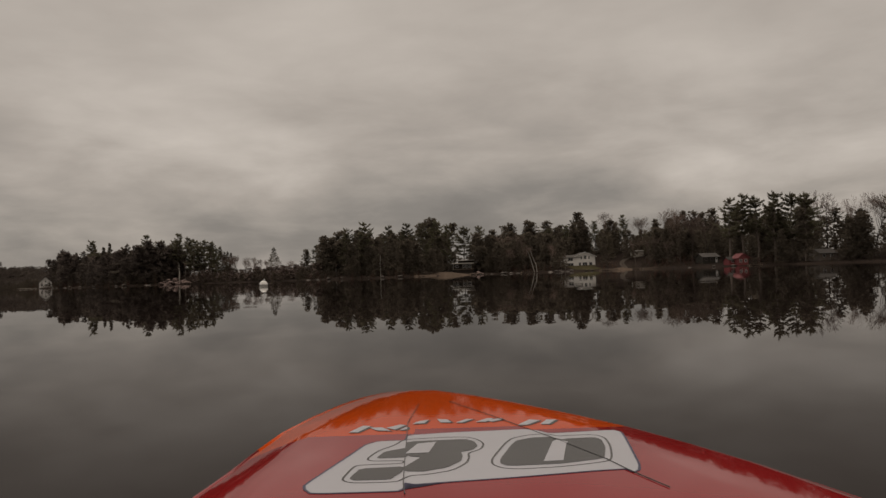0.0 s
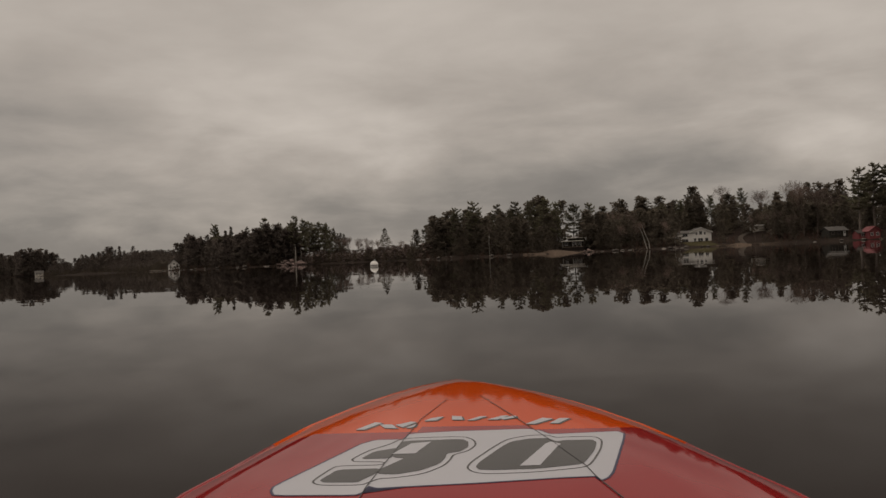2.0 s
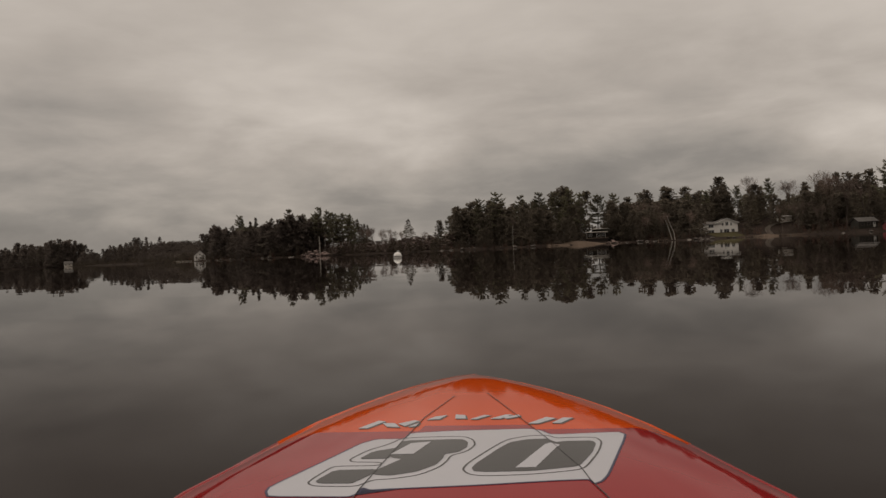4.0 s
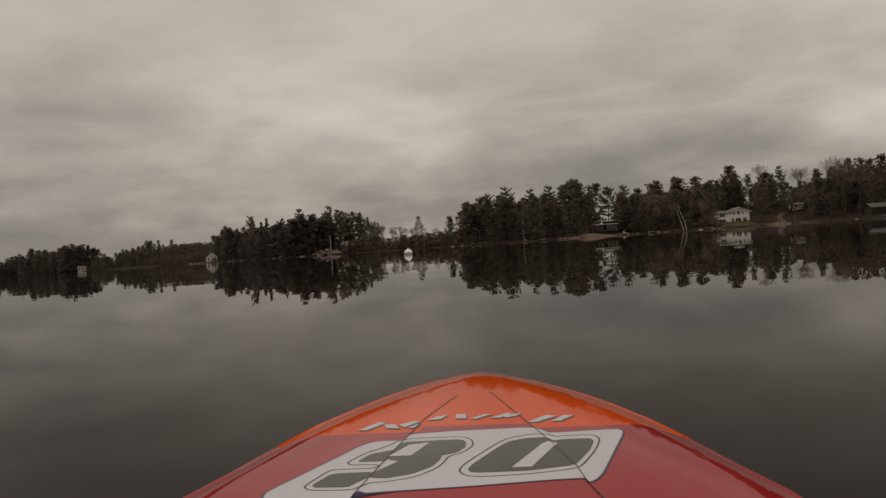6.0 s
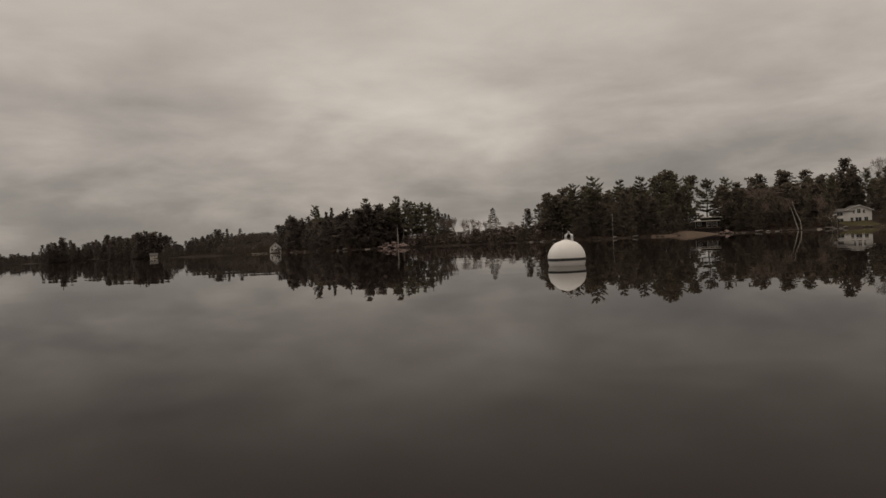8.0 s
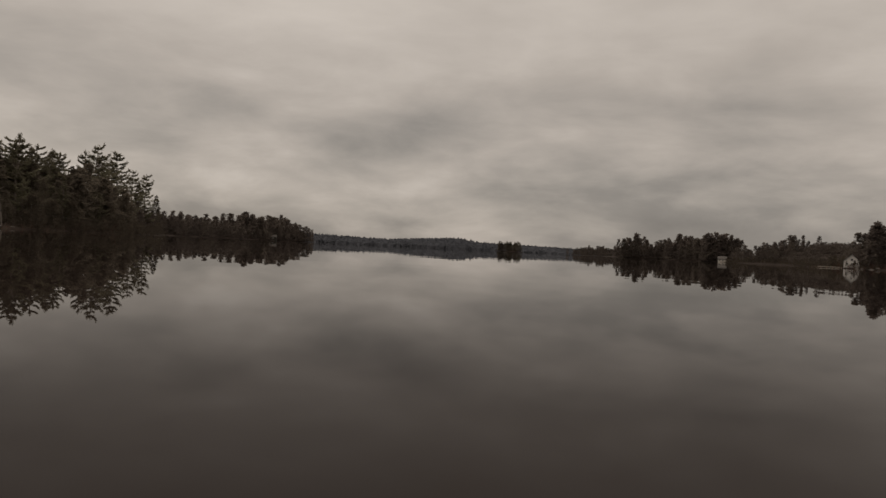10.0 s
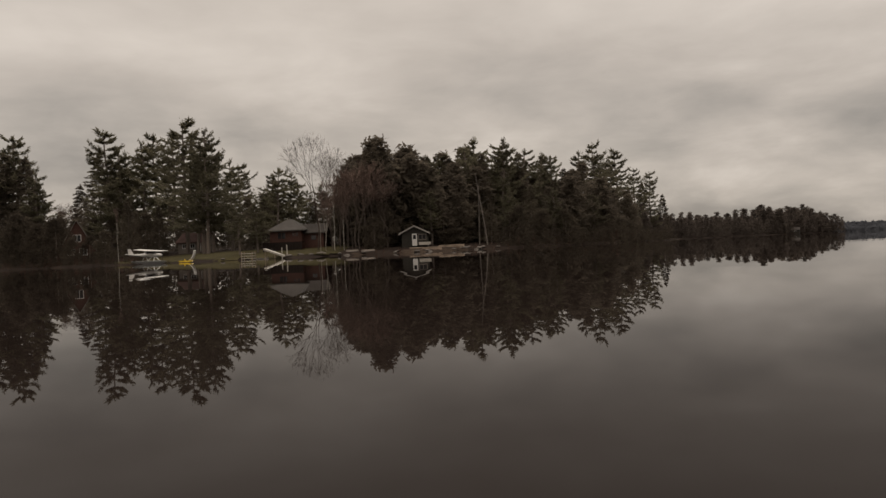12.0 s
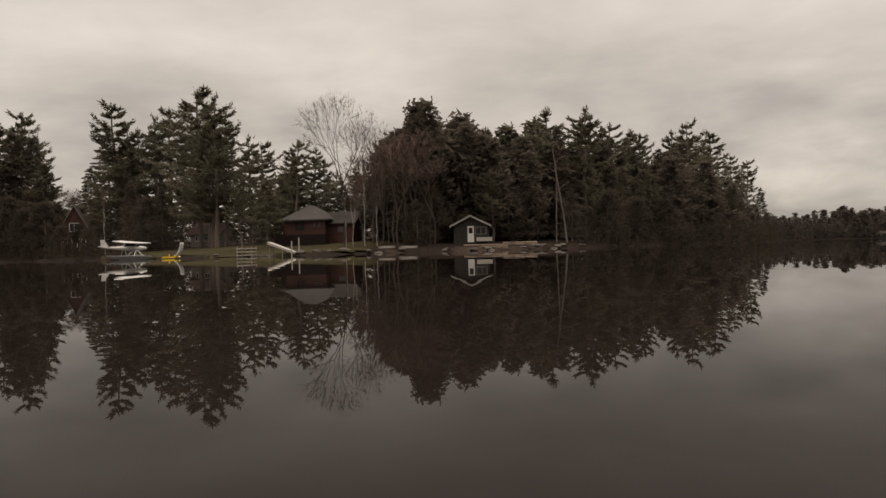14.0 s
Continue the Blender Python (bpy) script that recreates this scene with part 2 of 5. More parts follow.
def ground_height(x, y):
    x, y = np.asarray(x, float), np.asarray(y, float)
    d = np.maximum(signed(WEST_LAND, x, y), signed(NORTH_LAND, x, y))
    d = np.maximum(d, np.hypot(x + 500, y - 500) - 3300)
    wobble = 1.1 * np.sin(x * 0.45 + 1.3 * np.sin(y * 0.31)) + 0.8 * np.sin(y * 0.71 + x * 0.23)
    d = d + np.where(np.abs(d) < 60, wobble * 0.5, 0)
    rise = np.interp(d, [-30, -3, 0, 0.6, 3, 20, 60, 150, 600], [-3, -0.6, -0.04, 0.28, 0.5, 1.5, 3.2, 6, 14])
    # the wooded rise behind the big house, and the hill behind the far bay
    rise += 7 * np.exp(-((x - 95) ** 2 + (y - 460) ** 2) / 55 ** 2) * np.clip(d / 40, 0, 1)
    rise += 12.5 * np.exp(-((np.hypot(x - HILL[0], y - HILL[1]) / 92) ** 3)) * np.clip(d / 28, 0, 1)
    return rise


def z_at(x, y):
    return float(ground_height(np.array([x]), np.array([y]))[0])


def spaced(stretches):
    out = []
    for a, b, step in stretches:
        out += list(np.arange(a, b, step))
    return np.array(out + [stretches[-1][1]])


gx = spaced([(-4200, -1000, 100), (-1000, -320, 16), (-320, -170, 2.5), (-170, 320, 4), (320, 3200, 120)])
gy = spaced([(-3000, 0, 120), (0, 80, 8), (80, 240, 2.5), (240, 560, 4), (560, 1000, 16), (1000, 4600, 120)])
XX, YY = np.meshgrid(gx, gy)
ZZ = ground_height(XX, YY)
g = Geo()
g.v = list(zip(XX.ravel().tolist(), YY.ravel().tolist(), ZZ.ravel().tolist()))
w = len(gx)
g.f = [(j * w + i, j * w + i + 1, (j + 1) * w + i + 1, (j + 1) * w + i) for j in range(len(gy) - 1) for i in range(w - 1)]
ground = structure("ground", g, DIRT, "brown forest floor and lake bed, leaf litter along the shore", True)

g = Geo()
g.add([(-4200, -3000, 0), (3200, -3000, 0), (3200, 4600, 0), (-4200, 4600, 0)], [(0, 1, 2, 3)])
structure("water", g, WATER, "dark calm lake water, mirror-like with a few low ripples")


# ---- trees ----
def blades(rng, centre, n, spread, size, flat=0.5, lift=0.0, wide=0.22):
    """Small needle sprays scattered round a point: thin three-cornered leaves."""
    c = np.asarray(centre) + rng.normal(size=(n, 3)) * np.asarray(spread)
    a = rng.normal(size=(n, 3)) * (1, 1, flat) + (0, 0, lift)
    a /= np.linalg.norm(a, axis=1)[:, None] + 1e-6
    b = np.cross(a, rng.normal(size=(n, 3)))
    b /= np.linalg.norm(b, axis=1)[:, None] + 1e-6
    s = size * rng.uniform(0.6, 1.4, (n, 1))
    return np.stack([c - a * s * 0.5 - b * s * wide, c - a * s * 0.5 + b * s * wide, c + a * s * 0.6], 1)


def add_tris(geo, tris):
    t = np.concatenate(tris)
    n = len(geo.v)
    geo.v.extend(map(tuple, t.reshape(-1, 3).tolist()))
    geo.f.extend((n + 3 * i, n + 3 * i + 1, n + 3 * i + 2) for i in range(len(t)))


def sprays(rng, start, end, each, size, wide=0.17, up=0.25):
    """Needle sprays along many twigs at once: long thin leaves that follow the twig and lift at the tip."""
    start, end = np.repeat(np.asarray(start), each, 0), np.repeat(np.asarray(end), each, 0)
    n = len(start)
    d = end - start
    long = np.linalg.norm(d, axis=1)[:, None] + 1e-6
    c = start + d * rng.uniform(0.05, 1.05, (n, 1)) + rng.normal(size=(n, 3)) * 0.12 * np.minimum(long, 0.5)
    a = d / long + rng.normal(size=(n, 3)) * 0.42 + (0, 0, up)
    a /= np.linalg.norm(a, axis=1)[:, None]
    b = np.cross(a, rng.normal(size=(n, 3)))
    b /= np.linalg.norm(b, axis=1)[:, None] + 1e-6
    t = size * rng.uniform(0.6, 1.35, (n, 1))
    return np.stack([c - a * t * 0.5 - b * t * wide, c - a * t * 0.5 + b * t * wide, c + a * t * 0.6], 1)


def pine(seed, low=0.28, wide=0.24, lean=0.0, fine=1.0, gap=1.0, lift=0.0):
    """White pine, 10 m: tiers of level limbs that turn up at the tip, with flat plumes and gaps between."""
    rng = np.random.default_rng(seed)
    trunk, crown = Geo(), Geo()
    axis = [(lean * (z / 10) ** 2 * 10 + 0.07 * math.sin(z * 1.3 + seed), 0.07 * math.cos(z * 1.1 + seed), z) for z in np.linspace(-0.4, 9.7, 9)]
    trunk.tube(axis, [0.15 * (1 - i / 9.5) + 0.012 for i in range(9)], 6)

    def on_axis(z):
        return np.array([np.interp(z, [p[2] for p in axis], [p[k] for p in axis]) for k in (0, 1)] + [z])

    starts, ends = [], []
    z = 10 * low
    while z < 9.5:
        u = (z / 10 - low) / (1 - low)
        tier = 10 * wide * (1 - u) ** 0.6 * (0.62 + 0.38 * min(1, 3 * u)) * rng.uniform(0.6, 1.25) + 0.16
        count = int(rng.integers(5, 8)) if u < 0.8 else 4
        a0 = rng.uniform(0, math.tau)
        for k in range(count):
            if rng.random() < 0.12:
                continue
            a = a0 + k * math.tau / count + rng.normal() * 0.28
            r = tier * rng.uniform(0.45, 1.35)
            climb = r * (rng.uniform(-0.08, 0.18) + lift + 0.42 * u ** 2.5)
            out = np.array([math.cos(a), math.sin(a), 0.0])
            side = np.array([-math.sin(a), math.cos(a), 0.0])
            base = on_axis(z + rng.normal() * 0.1)
            mid = base + out * r * 0.6 + np.array([0, 0, climb * 0.4 - 0.03 * r])
            tip = base + out * r + np.array([0, 0, climb + 0.10 * r])
            trunk.tube([tuple(base), tuple(mid), tuple(tip)], [0.036, 0.022, 0.007], 3)
            for q in np.arange(0.3, 1.0, 0.14 if r > 0.7 else 0.24):
                p = base + (mid - base) * q / 0.6 if q < 0.6 else mid + (tip - mid) * (q - 0.6) / 0.4
                ln = 0.26 * r * (1.25 - q) + 0.13
                for sg in (-1, 1):
                    starts.append(p)
                    ends.append(p + (out * rng.uniform(0.45, 0.9) + side * sg * rng.uniform(0.5, 1.0)) * ln + np.array([0, 0, rng.uniform(0.0, 0.35) * ln]))
            starts.append(mid + (tip - mid) * 0.5)
            ends.append(tip + (tip - mid) * 0.15 + np.array([0, 0, 0.05]))
        z += rng.uniform(0.42, 0.78) * gap * (1 - 0.25 * u)
    top = on_axis(9.45)
    for k in range(5):
        starts.append(top)
        ends.append(top + np.array([0.16 * math.cos(k * 1.3), 0.16 * math.sin(k * 1.3), rng.uniform(0.3, 0.6)]))
    add_tris(crown, [sprays(rng, starts, ends, max(3, round(9 * fine)), 0.23 / fine ** 0.5, 0.19, 0.2)])
    return trunk, crown


def spruce(seed, wide=0.17, low=0.06, fine=1.0):
    """Spruce or fir, 10 m: a dense ragged spire of drooping tiers."""
    rng = np.random.default_rng(seed)
    trunk, crown = Geo(), Geo()
    trunk.tube([(0, 0, -0.4), (0.03, 0, 4), (0, 0.02, 9.8)], [0.13, 0.08, 0.01], 6)
    starts, ends = [], []
    z = 10 * low
    while z < 9.7:
        u = z / 10
        tier = 13 * wide * (1 - u) ** 0.85 * (0.45 + 0.55 * min(1, u * 5)) * rng.uniform(0.7, 1.25) + 0.08
        count = int(rng.integers(6, 10)) if u < 0.8 else 5
        a0 = rng.uniform(0, math.tau)
        for k in range(count):
            a = a0 + k * math.tau / count + rng.normal() * 0.22
            r = tier * rng.uniform(0.55, 1.2)
            out, side = np.array([math.cos(a), math.sin(a), 0.0]), np.array([-math.sin(a), math.cos(a), 0.0])
            base = np.array([0, 0, z + rng.normal() * 0.08])
            tip = base + out * r + np.array([0, 0, r * (0.25 * u - 0.26)])
            for q in np.arange(0.35, 1.0, 0.22):
                p = base + (tip - base) * q
                ln = 0.24 * r * (1.3 - q) + 0.14
                for sg in (-1, 1):
                    starts.append(p)
                    ends.append(p + (out * 0.7 + side * sg * rng.uniform(0.4, 0.9)) * ln - np.array([0, 0, rng.uniform(0.0, 0.3) * ln]))
            starts.append(base + (tip - base) * 0.7)
            ends.append(tip + np.array([0, 0, 0.06]))
        z += rng.uniform(0.26, 0.46) * (1 - 0.3 * u)
    for k in range(4):
        starts.append(np.array([0, 0, 9.4]))
        ends.append(np.array([0.07 * math.cos(k * 1.6), 0.07 * math.sin(k * 1.6), 9.85]))
    add_tris(crown, [sprays(rng, starts, ends, max(3, round(6 * fine)), 0.22 / fine ** 0.5, 0.2, 0.0)])
    return trunk, crown


def cedar(seed):
    """Bushy cedar, 10 m tall as built, leafed to the ground."""
    rng = np.random.default_rng(seed)
    trunk, crown, tris = Geo(), Geo(), []
    trunk.tube([(0, 0, -0.4), (0.1, 0, 5), (0, 0.1, 9.4)], [0.2, 0.12, 0.02], 6)
    for _ in range(110):
        z = rng.uniform(0.2, 9.6)
        r = 3.4 * math.sin(math.pi * min(1, (z + 1.6) / 11.2)) ** 0.8 * rng.uniform(0.35, 1.1)
        a = rng.uniform(0, math.tau)
        tris.append(blades(rng, (math.cos(a) * r, math.sin(a) * r, z), 44, (0.55, 0.55, 0.4), 0.42, 0.9, 0.2))
    add_tris(crown, tris)
    return trunk, crown


def bare(seed, spread=0.5, levels=7, stem=0.17, first=5.0):
    """Leafless broadleaf tree, 10 m, forked down to fine twigs. Trunk and limbs apart from the twigs."""
    rng = np.random.default_rng(seed)
    trunk, crown, fine = Geo(), Geo(), []

    def grow(p, d, length, r, level):
        q = p + d * length
        m = (p + q) / 2 + rng.normal(size=3) * length * 0.04
        if level < 3:
            trunk.tube([tuple(p), tuple(m), tuple(q)], [r, r * 0.88, r * 0.74], 5)
        elif level < levels - 1:
            crown.tube([tuple(p), tuple(q)], [r, r * 0.7], 3)
        else:
            side = np.cross(d, rng.normal(size=3))
            side /= np.linalg.norm(side) + 1e-6
            fine.append(np.array([[p - side * 0.022, p + side * 0.022, q]]))
        if level >= levels:
            return
        n = 2 if level == 0 else rng.integers(2, 5) if level < levels - 2 else rng.integers(2, 5)
        for k in range(n):
            e = d + rng.normal(size=3) * spread * (0.55 if level < 2 else 0.75) + np.array([0, 0, 0.20])
            e /= np.linalg.norm(e)
            start = q if k < 2 else p + d * length * rng.uniform(0.5, 0.95)
            grow(start, e, length * rng.uniform(0.66, 0.84), r * rng.uniform(0.5, 0.68), level + 1)

    grow(np.array([0, 0, -0.4]), np.array([0.02, 0.02, 1.0]), first, stem, 0)
    add_tris(crown, fine)
    top = sorted(p[2] for p in crown.v)[int(len(crown.v) * 0.985)]
    for ge in (trunk, crown):
        ge.v = [(x * 10 / top, y * 10 / top, z * 10 / top) for x, y, z in ge.v]
    return trunk, crown


def round_bare(seed, levels=7, first=7.6):
    """Leafless maple or oak, 10 m: a clear stem under a wide round head of fine twigs."""
    rng = np.random.default_rng(seed)
    trunk, crown, fine = Geo(), Geo(), []

    def grow(p, d, length, r, level):
        q = p + d * length
        if level < 4:
            m = (p + q) / 2 + rng.normal(size=3) * length * 0.05
            (trunk if level < 3 else crown).tube([tuple(p), tuple(m), tuple(q)], [r, r * 0.86, r * 0.72], 5 if level < 3 else 3)
        elif level < levels - 1:
            crown.tube([tuple(p), tuple(q)], [r, r * 0.7], 3)
        else:
            side = np.cross(d, rng.normal(size=3))
            side *= 0.018 / (np.linalg.norm(side) + 1e-6)
            fine.append(np.array([[p - side, p + side, q]]))
        if level >= levels:
            return
        turn = rng.uniform(0, math.tau)
        n = 3 if level in (0, 2, 4) else 2
        for k in range(n + (1 if level > 1 and rng.random() < 0.5 else 0)):
            w = np.cross(d, (0.3, 0.9, 0.2))
            w /= np.linalg.norm(w)
            v = np.cross(d, w)
            ang = math.radians(rng.uniform(10, 22) if k == 0 else rng.uniform(22, 42))
            az = turn + k * math.tau / n + rng.normal() * 0.3
            e = d * math.cos(ang) + (w * math.cos(az) + v * math.sin(az)) * math.sin(ang) + np.array([0, 0, 0.10])
            e /= np.linalg.norm(e)
            from_ = q if k < 3 else p + d * length * rng.uniform(0.4, 0.9)
            grow(from_, e, length * (rng.uniform(0.36, 0.44) if level == 0 else rng.uniform(0.72, 0.88)), r * rng.uniform(0.55, 0.68), level + 1)

    grow(np.array([0, 0, -0.4]), np.array([0.02, 0.01, 1.0]), first, 0.17, 0)
    add_tris(crown, fine)
    top = sorted(p[2] for p in crown.v)[int(len(crown.v) * 0.99)]
    for ge in (trunk, crown):
        ge.v = [(x * 10 / top, y * 10 / top, z * 10 / top) for x, y, z in ge.v]
    return trunk, crown


TREE_LABELS = {
    "p": ("pine_tree", "tall dark green white pine with ragged branches on the lake shore", "tree"),
    "s": ("spruce_tree", "dark pointed evergreen tree in the woods by the lake", "tree"),
    "c": ("cedar_tree", "low bushy dark evergreen close to the water", "tree"),
    "b": ("bare_tree", "leafless grey-brown broadleaf tree with fine twigs", "tree"),
    "w": ("birch_tree", "pale-barked leafless birch leaning at the water's edge", "tree"),
}
MASTERS = {}


def make_masters():
    kinds = {
        "p": [(pine(q, low, wide, lean, 0.62, 0.95, up), BARK, PINE) for q, low, wide, lean, up in ((11, 0.34, 0.2, 0, 0.06), (12, 0.42, 0.18, 0.02, 0.12), (13, 0.26, 0.21, 0, 0.04), (14, 0.45, 0.17, 0.04, 0.1), (15, 0.3, 0.17, -0.02, 0.1), (16, 0.36, 0.23, 0, 0.08))],
        "s": [(spruce(q, wide, low, 0.6), BARK, SPRUCE) for q, wide, low in ((21, 0.2, 0.06), (22, 0.24, 0.1), (23, 0.17, 0.06), (24, 0.25, 0.08), (25, 0.22, 0.15))],
        "P": [(pine(q, low, wide, lean, 1.0, gap, up), BARK, PINE) for q, low, wide, lean, gap, up in ((71, 0.22, 0.24, 0.0, 0.9, 0.04), (72, 0.3, 0.22, 0.03, 1.0, 0.1), (73, 0.2, 0.27, 0.0, 0.9, 0.04), (74, 0.26, 0.2, 0.0, 0.95, 0.08))],
        "Q": [(pine(q, low, wide, lean, 1.0, gap, up), BARK, PINE) for q, low, wide, lean, gap, up in ((81, 0.22, 0.27, 0.03, 1.05, 0.06), (82, 0.2, 0.25, -0.03, 1.0, 0.05), (83, 0.26, 0.26, 0.04, 1.1, 0.1), (84, 0.18, 0.29, 0.0, 1.1, 0.06))],
        "S": [(spruce(q, wide, low), BARK, SPRUCE) for q, wide, low in ((91, 0.22, 0.06), (92, 0.26, 0.1), (93, 0.18, 0.05), (94, 0.24, 0.12))],
        "L": [(spruce(95, 0.38, 0.07, 2.4), BARK, SPRUCE)],
        "B": [(round_bare(46), BARE_BARK, BARE_BARK), (round_bare(47, 7, 7.0), BARE_BARK, BARE_BARK)],
        "c": [(cedar(31), BARK, CEDAR), (cedar(32), BARK, CEDAR), (cedar(33), BARK, CEDAR)],
        "b": [(bare(41), BARE_BARK, TWIG), (bare(42, 0.42), BARE_BARK, TWIG), (bare(43, 0.58, 7, 0.17, 3.6), BARE_BARK, TWIG)],
        "t": [(bare(48, 0.48, 6, 0.07, 2.4), BARE_BARK, RED_TWIG), (bare(49, 0.55, 6, 0.06, 2.0), BARE_BARK, RED_TWIG), (bare(50, 0.42, 6, 0.07, 2.6), BARE_BARK, RED_TWIG)],
        "w": [(bare(51, 0.2, 5, 0.12), BIRCH, TWIG), (bare(52, 0.22, 5, 0.10), BIRCH, TWIG), (bare(53, 0.16, 5, 0.10), BIRCH, TWIG)],
    }
    for k, rows in kinds.items():
        MASTERS[k] = [(t.mesh("trunk", a), c.mesh("crown", b)) for (t, c), a, b in rows]


make_masters()


def plant(k, x, y, h, variant, turn, girth=1.0, group="trees on the shore"):
    name, label, category = TREE_LABELS[{"P": "p", "Q": "p", "S": "s", "L": "s", "B": "b", "t": "b"}.get(k, k)]
    trunk, crown = MASTERS[k][variant % len(MASTERS[k])]
    s = h / 10
    ob = thing(name, Matrix.Translation((x, y, z_at(x, y) - 0.02 * s)) @ pose(0, 0, 0, 0, 0, turn) @ Matrix.Diagonal((s * girth, s * girth, s, 1)), label, category, group)
    for nm, me in (("trunk", trunk), ("crown", crown)):
        o = new(nm, me)
        o.parent = ob
    return ob


# x, y, height, kind
WEST_PINES = [
    (-305.0, 43.4, 34.6, "Q"), (-299.0, 41.5, 23.6, "S"), (-297.6, 52.5, 20.8, "S"), (-287.1, 65.0, 14.2, "b"), (-272.6, 82.2, 30.0, "Q"), 
    (-280.6, 83.0, 26.3, "Q"), (-275.8, 89.2, 27.9, "P"),  (-258.2, 104.7, 29.6, "P"), (-280.7, 90.2, 29.8, "P"), 
    (-242.4, 115.1, 22.3, "Q"), (-234.6, 116.3, 24.1, "P"), (-285.0, 93.5, 28.2, "P"), (-297.2, 72.7, 26.3, "S"), (-248.4, 117.4, 19.0, "P"), 
    (-260.1, 116.2, 19.0, "P"), (-217.1, 133.2, 14.1, "Q"), (-205.5, 141.6, 17.9, "B"), (-216.8, 142.3, 15.8, "B"), 
    (-216.0, 145.0, 12.2, "S"), (-221.4, 147.0, 14.6, "S")]
WEST_WOODS = [
    (-218.7, 150.0, 16.5, "S"), (-227.9, 151.7, 15.1, "P"), (-224.0, 154.9, 16.7, "S"), (-231.1, 156.4, 15.1, "P"), (-226.1, 158.5, 15.9, "P"), 
    (-228.1, 162.8, 15.8, "S"), (-227.9, 165.8, 17.5, "P"), (-234.8, 167.8, 19.8, "P"), (-227.4, 172.4, 19.0, "Q"), (-237.7, 178.3, 17.9, "P"), 
    (-255.1, 183.4, 18.2, "S"), (-247.8, 184.6, 17.3, "Q"), (-240.4, 185.7, 14.5, "S"), (-269.6, 197.3, 22.5, "Q"), (-286.8, 206.7, 22.5, "Q"), 
    (-281.6, 202.9, 19.3, "P"), (-298.3, 213.7, 19.2, "Q"), (-308.8, 220.5, 18.9, "Q"), (-319.3, 227.1, 13.6, "S"), (-306.5, 217.8, 16.1, "S"), (-238.0, 114.5, 21.0, "P"), (-247.5, 110.5, 22.0, "P"), (-222.5, 158.2, 15.6, "S"), (-225.0, 168.6, 16.2, "S"), (-230.5, 160.8, 16.4, "P"), (-232.0, 172.8, 18.2, "P"), (-233.6, 176.0, 17.1, "S"), (-243.5, 181.8, 17.7, "P"), (-262.0, 192.5, 19.8, "P"), (-275.5, 199.0, 20.4, "S")]
WEST_EDGE = [
    (-302.1, 41.5, 30.5, "S"), (-301.0, 47.6, 29.0, "S"), (-309.2, 39.6, 32.9, "P"), (-296.1, 52.7, 23.8, "P"), (-307.9, 35.1, 31.8, "P"), 
    (-283.1, 75.2, 26.6, "S"), (-272.3, 84.8, 26.0, "P"),  (-291.2, 66.9, 19.6, "S"), (-222.7, 131.6, 10.1, "P"), 
    (-209.2, 131.4, 8.8, "P"), (-204.5, 129.7, 8.1, "P"), (-287.6, 63.3, 7, "c"), (-263.0, 74.3, 10.1, "c"), (-205.5, 148.1, 13.1, "t"), (-203.6, 147.2, 9.6, "t"), (-203.0, 150.6, 5.0, "c"), (-208.0, 146.0, 12.5, "t"), (-205.0, 143.9, 9.0, "t"), (-206.3, 145.1, 11.2, "t"), (-204.2, 149.4, 10.4, "t"), (-209.4, 147.3, 13.4, "t"), (-206.6, 152.3, 10.9, "t"), (-210.6, 144.4, 12.2, "t"), 
    (-207.7, 150.2, 12.7, "t"), (-205.2, 145.8, 11.9, "t"), (-201.7, 142.6, 6.3, "w"), (-201.8, 143.4, 7.0, "w"), 
    (-202.0, 144.7, 10.5, "w"), (-202.2, 146.1, 6.6, "w"), (-226.3, 102.3, 10.3, "w"), 
    (-216.3, 172.4, 9.3, "P"), (-213.1, 173.6, 6.3, "c"), (-220.7, 176.7, 10.3, "S"), (-217.5, 178.1, 5.7, "c"), (-223.0, 180.9, 9.7, "P"), 
    (-222.6, 182.8, 5.9, "c"), (-228.3, 185.1, 10.9, "S"), (-234.3, 190.1, 8.9, "P"), (-237.6, 193.2, 6.5, "c"), (-211.7, 169.0, 6.9, "S"), 
    (-212.1, 159.3, 9.0, "P"), (-263.6, 64.3, 12.0, "c"), (-249.3, 76.4, 9.0, "c"), (-247.8, 80.7, 9.9, "c"), (-243.0, 86.4, 5.5, "c"), 
    (-241.3, 90.5, 5.5, "c"), (-234.9, 96.3, 6.1, "c"), (-242.6, 104.1, 10.6, "S"), (-253.8, 93.6, 13.0, "S"), (-208.8, 151.7, 6.9, "c"), 
    (-214.1, 161.3, 6.2, "c"), (-245.9, 100.1, 9.1, "c"), (-258.1, 72.7, 8.0, "c"), (-263.1, 65.2, 9.5, "c")]
HOUSE_TREES = [
    (-221.0, 131.6, 13.2, "P"), (-224.5, 141.0, 8.0, "b"), (-228.0, 138.6, 9.0, "b"), (-222.5, 144.0, 9.5, "b"), (-232.0, 139.0, 10.5, "S"), (-222.5, 134.4, 13.4, "P"), (-227.5, 134.8, 12.0, "Q"),
    (-231.0, 136.0, 10.5, "P"), (-223.5, 138.4, 8.2, "S"), (-240.0, 137.5, 12.0, "P"), (-229.0, 142.6, 11.0, "P"), (-236.5, 142.5, 13.0, "S"), (-226.0, 145.6, 12.2, "S"), (-218.5, 143.4, 10.8, "S"), (-220.0, 145.2, 12.8, "P")]
